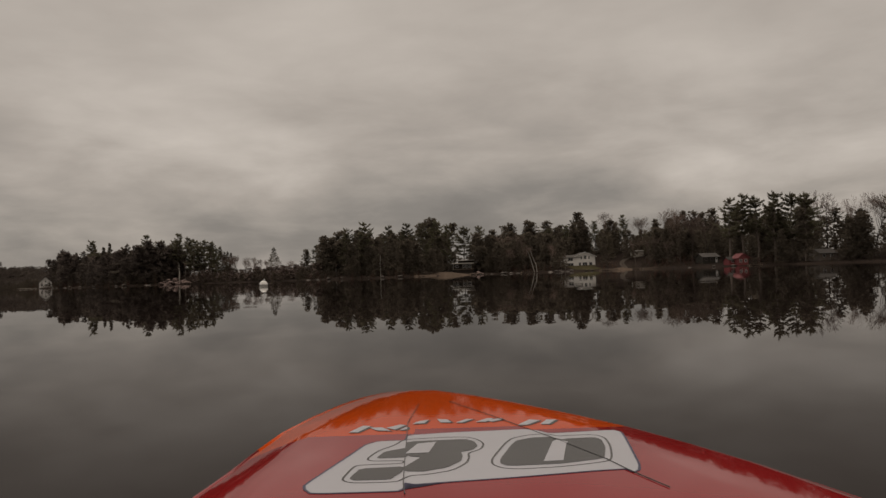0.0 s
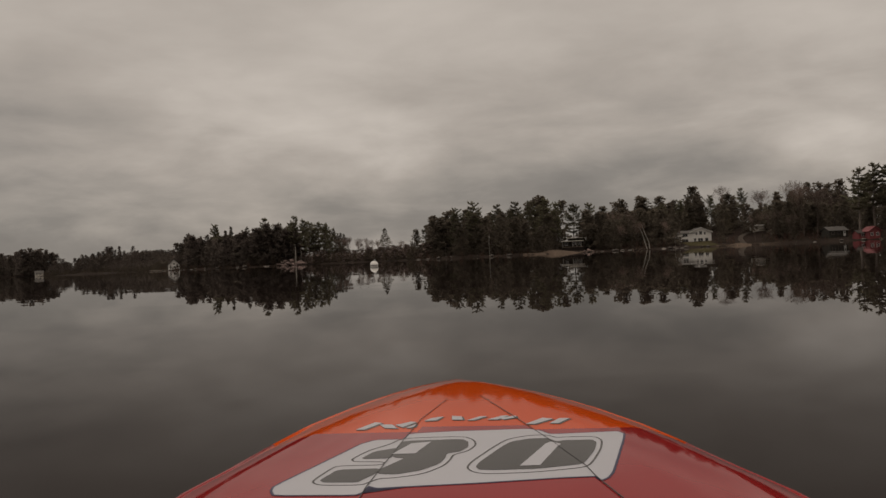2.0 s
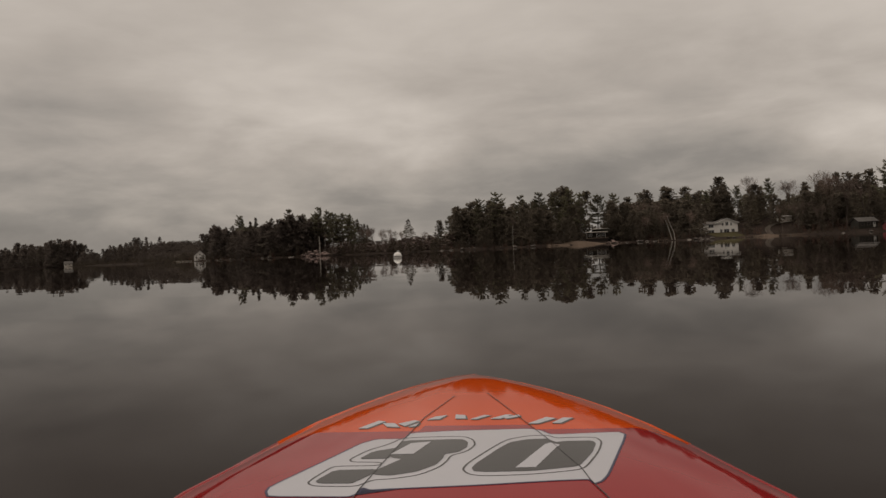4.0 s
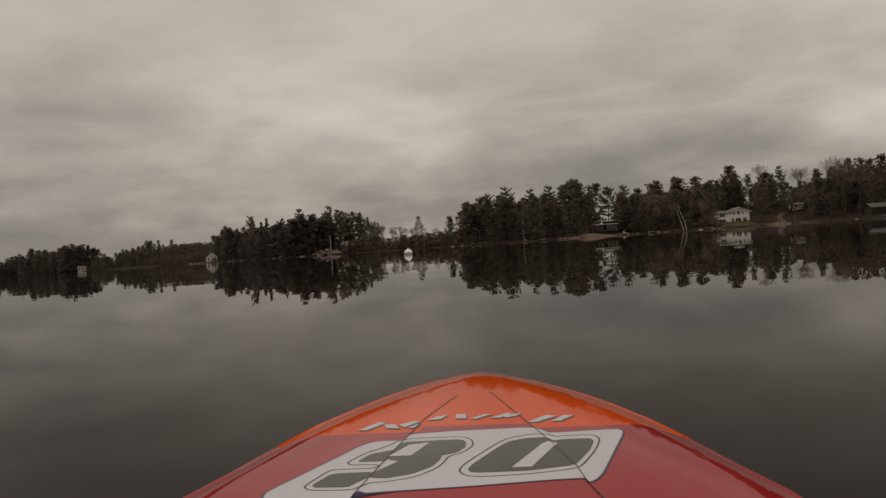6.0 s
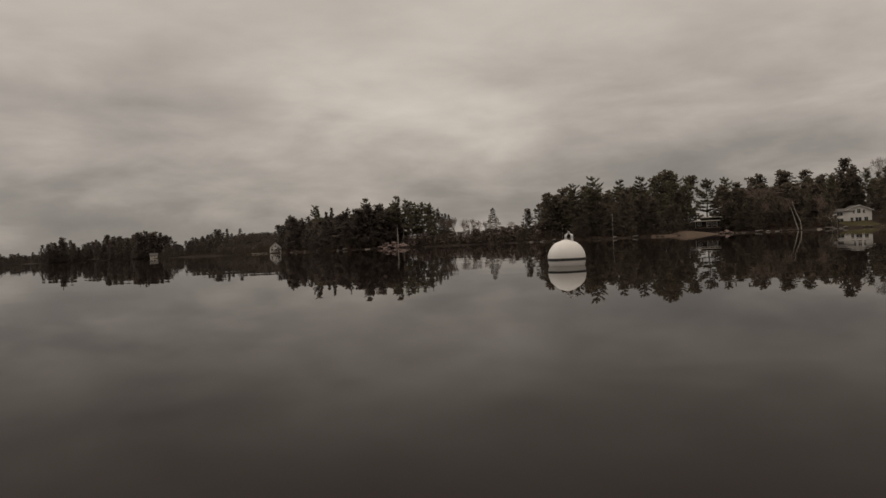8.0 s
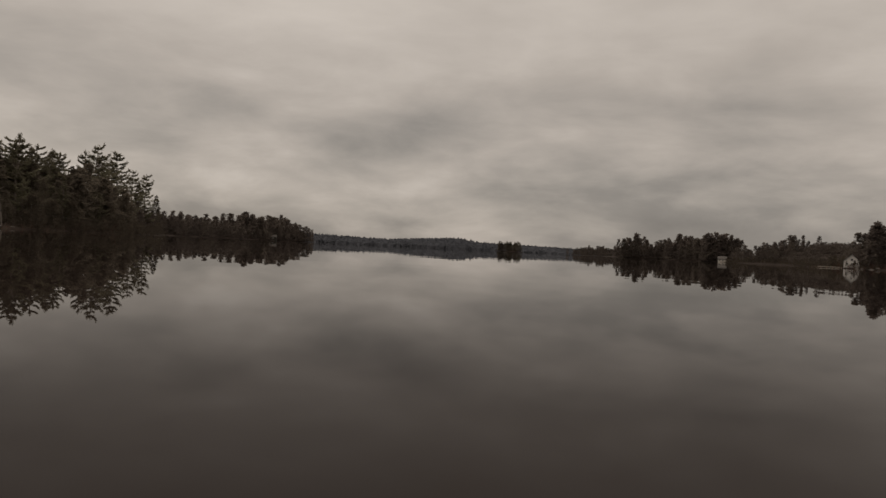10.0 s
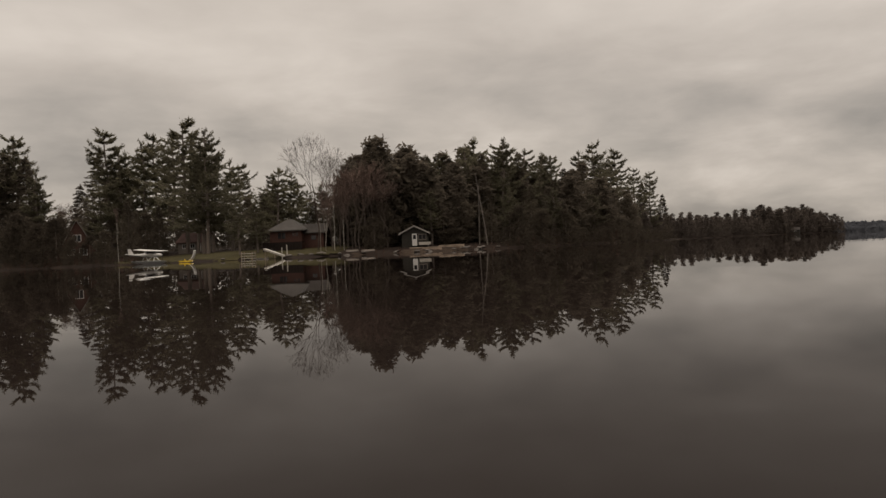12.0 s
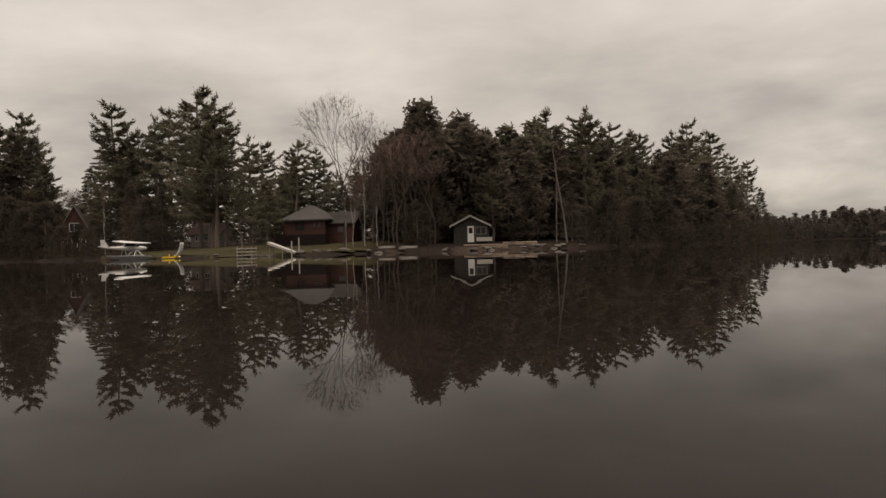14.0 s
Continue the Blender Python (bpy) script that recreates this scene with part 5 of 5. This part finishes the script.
def rock(seed):
    rng = np.random.default_rng(seed)
    bm = bmesh.new()
    bmesh.ops.create_icosphere(bm, subdivisions=2, radius=0.5)
    for v in bm.verts:
        v.co *= 1 + 0.28 * noise.noise(v.co * 2.2 + Vector((seed * 7, 0, 0)))
        v.co.z *= 0.55
    me = bpy.data.meshes.new("rock")
    bm.to_mesh(me)
    bm.free()
    me.materials.append(ROCK)
    return me


ROCKS = [rock(i) for i in range(4)]


def scatter_rocks(line, first, last, n, seed, sizes, left, label, group):
    rng = np.random.default_rng(seed)
    for i in range(n):
        k = rng.integers(first, last)
        a, b = Vector(line[k]), Vector(line[k + 1])
        d = (b - a).normalized()
        p = a + (b - a) * rng.random() + Vector((-d.y, d.x)) * (1 if left else -1) * rng.uniform(-0.8, 1.6)
        s = rng.uniform(*sizes)
        ob = new("boulder", ROCKS[i % 4])
        ob.matrix_basis = pose(p.x, p.y, max(-0.1, z_at(p.x, p.y)) + 0.05 * s, 0, 0, rng.uniform(0, 360)) @ Matrix.Diagonal((s, s * rng.uniform(0.7, 1.3), s * 0.8, 1))
        tagged(ob, label, "rock", group)


scatter_rocks(WEST_SHORE, 5, 9, 26, 3, (0.4, 1.3), True, "grey boulder at the edge of the lake", "rocks of the west shore")
scatter_rocks(NORTH_SHORE, 4, 14, 36, 4, (0.5, 1.8), False, "grey boulder at the edge of the lake", "rocks of the north shore")
scatter_rocks(NORTH_SHORE, 18, 21, 12, 5, (0.8, 2.2), False, "pale reddish boulder on the wooded point", "rocks of the point")
RED_ROCK = material("reddish_rock", (0.115, 0.080, 0.070), rough=0.9, vary=0.35, scale=2.0, bump=0.5, per_object=0.4)


def rock_heap(x, y, n, wide, high, sizes, seed, label, group):
    rng = np.random.default_rng(seed)
    for i in range(n):
        r, a = math.sqrt(rng.random()), rng.uniform(0, math.tau)
        px, py = x + wide * r * math.cos(a), y + 0.5 * wide * r * math.sin(a)
        s = rng.uniform(*sizes)
        ob = new("boulder", HEAP[i % 4])
        ob.matrix_basis = pose(px, py, max(0.0, z_at(px, py)) + high * (1 - r) * rng.random() * 0.9 + 0.05, rng.uniform(-20, 20), 0, rng.uniform(0, 360)) @ Matrix.Diagonal((s, s, s * 0.9, 1))
        tagged(ob, label, "rock", group)


HEAP = [rock(i + 10) for i in range(4)]
for me in HEAP:
    me.materials[0] = RED_ROCK
rock_heap(-127.0, 425.5, 60, 7.5, 3.4, (0.9, 2.4), 31, "reddish rock heaped on the wooded point", "rock heap on the point")
rock_heap(8.4, 364.6, 14, 2.2, 1.3, (0.7, 1.5), 32, "pinkish rock heaped at the sandy spit", "rock heap at the spit")


def log_wall(m, length, label):
    ob = thing("retaining_wall", m, label, "wall")
    for i in range(3):
        for k in range(3):
            g = Geo()
            x0 = -length / 2 + k * length / 3
            g.tube([(x0, 0.06 * i, 0.1 + 0.2 * i), (x0 + length / 3 - 0.05, 0.06 * i, 0.1 + 0.2 * i)], [0.11, 0.1], 6)
            part("log", g, WOOD, ob)


log_wall(pose(-201.1, 158.4, 0.1, 0, 0, 80), 5.0, "low retaining wall of weathered logs below the shed")
log_wall(pose(-204.1, 162.3, 0.3, 0, 0, 80), 4.0, "low retaining wall of weathered logs on the bank")


def canoe(m, label):
    ob = thing("rowing_boat", m @ Matrix.Diagonal((0.62, 0.62, 0.7, 1)), label, "boat")
    g = Geo()
    n = 9
    v = []
    for i in range(n):
        s = i / (n - 1) * 2 - 1
        wd = 0.55 * (1 - s * s) ** 0.6 + 0.02
        v += [(s * 1.7, -wd, 0.02), (s * 1.7, -wd * 0.5, 0.38), (s * 1.7, wd * 0.5, 0.38), (s * 1.7, wd, 0.02)]
    g.add(v, [(4 * i + k, 4 * i + k + 1, 4 * i + 5 + k, 4 * i + 4 + k) for i in range(n - 1) for k in range(3)] + [(0, 1, 2, 3), (4 * n - 1, 4 * n - 2, 4 * n - 3, 4 * n - 4)])
    part("hull", g, TAN, ob)
    g = Geo()
    g.box(-1.5, -0.04, 0.385, 1.5, 0.04, 0.42)
    part("keel", g, WOOD, ob)


canoe(on_ground(-197.4, 147.8, 70, 0.0), "tan rowing boat turned over on the bank")
canoe(on_ground(-198.6, 150.0, 108, 0.0), "tan rowing boat turned over by the birches")


def mooring_buoy():
    ob = thing("mooring_buoy", pose(-19.3, 92.0, 0.0), "round white mooring buoy with a dark band floating on the lake", "buoy")
    for nm, z0, z1, mat, out in (("float", -0.119, 0.259, WHITE, 0.0), ("band", 0.05, 0.075, BLACK, 0.004)):
        g = Geo()
        n, rows = 20, 12
        v, fs = [], []
        for i in range(rows + 1):
            z = z0 + (z1 - z0) * i / rows
            r = math.sqrt(max(0.0001, 0.19 ** 2 - (z - 0.07) ** 2)) + out
            v += [(r * math.cos(k * math.tau / n), r * math.sin(k * math.tau / n), z) for k in range(n)]
        fs = [(i * n + k, i * n + (k + 1) % n, (i + 1) * n + (k + 1) % n, (i + 1) * n + k) for i in range(rows) for k in range(n)]
        g.add(v, fs + [tuple(range(n))[::-1], tuple(range(rows * n, rows * n + n))])
        part(nm, g, mat, ob, "dark band" if nm == "band" else "", True)
    g = Geo()
    g.tube([(0, 0, 0.25), (0, 0, 0.3), (0.03, 0, 0.33), (0.06, 0, 0.3), (0.06, 0, 0.24)], [0.015] * 5, 6)
    part("ring", g, METAL, ob)


ORANGE = material("orange_gelcoat", (0.41, 0.049, 0.003), rough=0.05, vary=0.08, scale=9.0, spec=0.024)
mooring_buoy()


def island():
    c = Vector((-942, 912))
    g = Geo()
    n = 24
    v = [(0, 0, 1.4)]
    for r, z in ((8, 1.2), (15, 0.7), (19, 0.1), (22, -1.0)):
        v += [(r * (1.25 + 0.2 * math.sin(k)) * math.cos(k * math.tau / n), r * 0.8 * math.sin(k * math.tau / n), z) for k in range(n)]
    fs = [(0, 1 + k, 1 + (k + 1) % n) for k in range(n)] + [(1 + i * n + k, 1 + (i + 1) * n + k, 1 + (i + 1) * n + (k + 1) % n, 1 + i * n + (k + 1) % n) for i in range(3) for k in range(n)]
    g.add(v, fs)
    ob = structure("island_ground", g, DIRT, "small rocky islet", True)
    ob.location = (c.x, c.y, 0)
    rng = random.Random(3)
    for i in range(19):
        a, r = rng.uniform(0, math.tau), 17 * math.sqrt(rng.random())
        t = plant(rng.choice("pss"), c.x + r * 1.2 * math.cos(a), c.y + r * 0.8 * math.sin(a), rng.uniform(11, 15), rng.randrange(9), rng.uniform(0, 360), 1.5, "trees of the islet")
        t.location.z = 0.8


island()


# ---- the model boat that sets out ----
def racing_boat():
    M = pose(-12.0, 56.0, 0.25, 90.499, 2.283, 6.528) @ pose(0, -0.1, 0, -90, 0, 0)

    def slope(x, y, z):
        """The deck falls gently towards the bow."""
        k = 1.0
        for _ in range(40):
            k = (0.0868 + 0.044 * y * k + 0.05 * max(0.0, y * k - 0.42) ** 2) / 0.1
        return x * k, y * k, 0.1 - 0.1 * k + z * k

    ob = thing("model_speedboat", M, "glossy red and orange model speedboat with a white racing number", "boat")
    red = material("red_gelcoat", (0.195, 0.0095, 0.0105), rough=0.05, vary=0.08, scale=9.0, spec=0.05)
    white = material("white_decal", (0.325, 0.32, 0.34), rough=0.3, vary=0.05, scale=20.0, spec=0.12)
    ink = material("charcoal_decal", (0.020, 0.018, 0.017), rough=0.12, vary=0.15, scale=20.0, spec=0.12)
    navy = material("navy_outline", (0.02, 0.018, 0.05), rough=0.3, vary=0.1, scale=20.0, spec=0.1)
    # half widths of the hull at the rail and of the flat of the deck, along its length
    ys = [-0.25, -0.1, 0.1, 0.25, 0.36, 0.4, 0.45, 0.5, 0.55, 0.58, 0.6, 0.62, 0.64, 0.655, 0.665, 0.675, 0.682]
    rail = [0.140, 0.152, 0.156, 0.151, 0.1371, 0.1271, 0.1163, 0.104, 0.0861, 0.073, 0.0631, 0.052, 0.0392, 0.0274, 0.0189, 0.0083, 0.0005]
    flat = [0.105, 0.115, 0.119, 0.116, 0.107, 0.099, 0.0855, 0.065, 0.041, 0.026, 0.012, 0.004, 0.003, 0.002, 0.0015, 0.001, 0.0002]

    def axis(y):
        return 0.0208 - 0.0073 * max(0.0, (y - 0.56) / 0.122) ** 1.5

    def crest(y):
        return -0.010 * max(0.0, (y - 0.606) / 0.076)

    def deck_part(name, y0, y1, mat):
        g = Geo()
        rows = sorted({y0, y1, *[y for y in ys if y0 < y < y1], *np.linspace(y0, y1, 14)[1:-1]})
        n = 13
        for y in rows:
            for i in range(n):
                c = (i - 6) / 6
                yy = y + (0.0128 * c if abs(y - 0.4408) < 0.001 else 0)
                r, q, top = float(np.interp(yy, ys, rail)), float(np.interp(yy, ys, flat)), crest(yy)
                rim = min(-0.010, top - 0.0005)
                side = (abs(c) - 0.5) / 0.5
                if side <= 0:
                    p = (axis(yy) + c * 2 * q, yy, top)
                else:
                    p = (axis(yy) + math.copysign(q + (r - q) * side, c), yy, top + (rim - top) * side ** 1.25)
                g.v.append(slope(*p))
        g.f = [(j * n + i, j * n + i + 1, (j + 1) * n + i + 1, (j + 1) * n + i) for j in range(len(rows) - 1) for i in range(n - 1)]
        return part(name, g, mat, ob, smooth=True)

    deck_part("rear_deck", -0.25, 0.4408, red)
    deck_part("foredeck", 0.4408, 0.682, ORANGE)
    for side in (-1, 1):
        for nm, lo, hi, mat in (("rub_rail", 0, 7, red), ("bow_rail", 6, 17, ORANGE)):
            g = Geo()
            g.tube([slope(axis(y) + side * h, y, -0.0115) for y, h in zip(ys[lo:hi], rail[lo:hi])], [0.0024] * (min(hi, 17) - lo), 6)
            part(nm, g, mat, ob, "thin rounded rail along the deck edge", True)
    g = Geo()
    for y, h in zip(ys, rail):
        k = max(0.0, (y - 0.3) / 0.382)
        for c, z in ((-1, -0.012), (-0.92, -0.06), (-0.72, -0.09 + 0.04 * k), (0, -0.150 + 0.085 * k * k), (0.72, -0.09 + 0.04 * k), (0.92, -0.06), (1, -0.012)):
            g.v.append(slope(axis(y) + c * h, y - (0.045 * k if z < -0.02 else 0), z - 0.001))
    g.f = [(j * 7 + i, (j + 1) * 7 + i, (j + 1) * 7 + i + 1, j * 7 + i + 1) for j in range(len(ys) - 1) for i in range(6)] + [tuple(range(7))]
    part("hull", g, red, ob, "red lower hull")

    def grown(pts, by):
        """The outline, set out by a distance all round."""
        area = sum(a[0] * b[1] - a[1] * b[0] for a, b in zip(pts, pts[1:] + pts[:1]))
        out = []
        for p, q, r in zip(pts[-1:] + pts[:-1], pts, pts[1:] + pts[:1]):
            u, v = (Vector(q) - Vector(p)).normalized(), (Vector(r) - Vector(q)).normalized()
            m = Vector((u.y + v.y, -u.x - v.x))
            m = m.normalized() / max(0.55, m.length / 2) if m.length > 1e-6 else Vector((u.y, -u.x))
            out.append(tuple(Vector(q) + m * by * (1 if area > 0 else -1)))
        return out

    def decal(name, pts, z, mat, label="", by=0.0, parent=None, soft=1):
        for _ in range(soft):
            pts = [((1 - k) * a[0] + k * b[0], (1 - k) * a[1] + k * b[1]) for a, b in zip(pts, pts[1:] + pts[:1]) for k in (0.12, 0.88)]
        if by:
            pts = grown(pts, by)
        g = Geo()
        n = len(pts)
        g.v = [slope(x, y, z) for x, y in pts] + [slope(x, y, z + 0.00003) for x, y in pts]
        g.f = [tuple(range(n))[::-1], tuple(range(n, 2 * n))] + [(i, (i + 1) % n, n + (i + 1) % n, n + i) for i in range(n)]
        return part(name, g, mat, parent or ob, label)

    decal("deck_strip", [(-0.0155, 0.4312), (-0.0115, 0.4504), (0.0468, 0.4533), (0.05, 0.442), (0.0483, 0.4273), (-0.0153, 0.4235)], 0.00010, red, "red strip across the middle of the deck", soft=0)
    plate = [(-0.0706, 0.3305), (-0.0707, 0.3368), (-0.0504, 0.3875), (-0.0417, 0.41), (-0.0349, 0.4185), (-0.0202, 0.4197), (-0.0177, 0.4325), (0.005, 0.4379), (0.0473, 0.4434), (0.0531, 0.4392), (0.0578, 0.4299), (0.0951, 0.4365), (0.0973, 0.4312), (0.0941, 0.4185), (0.0758, 0.3572), (0.0715, 0.3475), (0.0681, 0.3441), (0.0673, 0.3501), (0.0532, 0.3484), (0.0159, 0.3408), (-0.0199, 0.3352), (-0.0274, 0.3336), (-0.0314, 0.3368), (-0.0333, 0.3274), (-0.0358, 0.3244), (-0.0683, 0.3244)]
    decal("number_outline", plate, 0.00014, navy, "navy edge of the number plate", 0.0011)
    board = decal("number_plate", plate, 0.00022, white, "white racing number plate")
    zero = [(0.015, 0.3655), (0.0169, 0.3732), (0.0296, 0.403), (0.0354, 0.4136), (0.0448, 0.4197), (0.0548, 0.4209), (0.0588, 0.4136), (0.0635, 0.416), (0.0779, 0.4172), (0.0791, 0.4112), (0.0747, 0.394), (0.0656, 0.3712), (0.0615, 0.3683), (0.0425, 0.3617), (0.0219, 0.3599), (0.0163, 0.3608)]
    low = [(-0.0532, 0.345), (-0.0476, 0.3617), (-0.028, 0.3636), (-0.0301, 0.3545), (-0.0341, 0.3467), (-0.0367, 0.3416), (-0.0512, 0.3416)]
    high = [(-0.0392, 0.3802), (-0.034, 0.394), (-0.0222, 0.4018), (-0.0238, 0.3864), (-0.0253, 0.3812)]
    bowl = [(-0.0209, 0.416), (0.0101, 0.4197), (0.0132, 0.4136), (0.0128, 0.403), (0.0086, 0.394), (0.0019, 0.3896), (0.0011, 0.3812), (-0.0016, 0.3712), (-0.0099, 0.3599), (-0.021, 0.3536), (-0.0281, 0.3545), (-0.0299, 0.3581), (-0.0278, 0.3636), (-0.0183, 0.3812), (-0.0227, 0.3823), (-0.0251, 0.3864), (-0.0232, 0.3995)]
    # a thin dark line runs round each numeral
    for line in ([(-0.0562, 0.3441), (-0.0505, 0.3645), (-0.0479, 0.3683), (-0.0277, 0.3693), (-0.0271, 0.3752), (-0.0451, 0.3752), (-0.037, 0.3962), (-0.0272, 0.4088), (-0.0215, 0.4222), (0.0108, 0.426), (0.016, 0.4185), (0.017, 0.4076), (0.0128, 0.3951), (0.0049, 0.3875), (0.0035, 0.3782), (0.0003, 0.3674), (-0.0085, 0.3545), (-0.0207, 0.3484), (-0.0275, 0.3475), (-0.0312, 0.3425), (-0.0344, 0.3376), (-0.0511, 0.3376), (-0.0548, 0.34)], [(0.0108, 0.3636), (0.0132, 0.3742), (0.0277, 0.4076), (0.0344, 0.4197), (0.0456, 0.4273), (0.0558, 0.4286), (0.06, 0.4222), (0.0647, 0.4235), (0.0805, 0.4247), (0.0829, 0.416), (0.0782, 0.3962), (0.0684, 0.3693), (0.0638, 0.3636), (0.0418, 0.3563), (0.0203, 0.3536), (0.0136, 0.3563)]):
        for _ in range(2):
            line = [((1 - k) * a[0] + k * b[0], (1 - k) * a[1] + k * b[1]) for a, b in zip(line, line[1:] + line[:1]) for k in (0.2, 0.8)]
        g = Geo()
        n = len(line)
        for by in (-0.0005, 0.0005):
            g.v += [slope(x, y, 0.00032) for x, y in grown(line, by)]
        g.f = [(i, (i + 1) % n, n + (i + 1) % n, n + i) for i in range(n)]
        part("numeral_edge", g, ink, board, "thin dark outline")
    for stroke in (low, high, bowl, zero):
        decal("numeral", stroke, 0.00036, ink, "charcoal racing numeral", 0.0, board)
    for slot in ([(-0.0247, 0.3886), (-0.0162, 0.41), (-0.0061, 0.4136), (-0.0135, 0.3896)], [(0.0352, 0.3664), (0.0526, 0.4088), (0.0557, 0.4124), (0.0602, 0.4076), (0.0574, 0.4018), (0.0447, 0.3674)]):
        decal("numeral_slot", slot, 0.00046, white, "", 0.0, board, 0)
    # the name strip: plain slanted strokes with a dark edge below
    strokes = [[(-0.0483, 0.4434), (-0.0392, 0.4622), (-0.0349, 0.4607), (-0.0436, 0.4434)], [(-0.0361, 0.4562), (-0.029, 0.4562), (-0.0256, 0.4462), (-0.0329, 0.4476)], [(-0.027, 0.4548), (-0.0184, 0.4637), (-0.0154, 0.4622), (-0.0229, 0.449)], [(-0.0209, 0.4476), (-0.0149, 0.4577), (-0.0159, 0.4504), (-0.0184, 0.4476)], [(-0.0112, 0.4653), (-0.0067, 0.473), (0.0003, 0.4778), (-0.004, 0.4668)], [(0.0054, 0.4794), (0.0111, 0.4778), (0.0116, 0.4683), (0.0053, 0.4683)], [(0.0139, 0.4668), (0.0223, 0.4778), (0.0264, 0.4778), (0.0178, 0.4668)], [(0.0258, 0.4683), (0.0353, 0.4794), (0.0393, 0.4794), (0.0318, 0.4683)], [(0.0334, 0.473), (0.0434, 0.4794), (0.0436, 0.4746), (0.0351, 0.4683)], [(0.0471, 0.4562), (0.0589, 0.473), (0.0645, 0.4699), (0.0526, 0.4562)], [(0.0608, 0.4577), (0.0687, 0.4715), (0.0747, 0.4715), (0.066, 0.4577)]]
    for k in strokes:
        decal("name_shadow", [(x + 0.0008, y - 0.0016) for x, y in k], 0.00014, ink, "dark shadow of the name strip", 0.0003, None, 0)
        decal("name_stroke", k, 0.00024, white, "white slanted stroke of the name strip", 0.0, None, 0)
    for seam in [[(0.0034, 0.5357), (-0.013, 0.4699), (-0.0236, 0.3973), (-0.0322, 0.3344), (-0.0334, 0.3193)], [(0.0255, 0.5461), (0.0412, 0.4811), (0.0552, 0.4197), (0.0655, 0.3674), (0.067, 0.3484), (0.0719, 0.3178)]]:
        g = Geo()
        g.tube([slope(x, y, 0.00045) for x, y in seam], [0.00025] * len(seam), 4)
        part("deck_seam", g, ink, ob, "dark seam beside the hatch")


racing_boat()
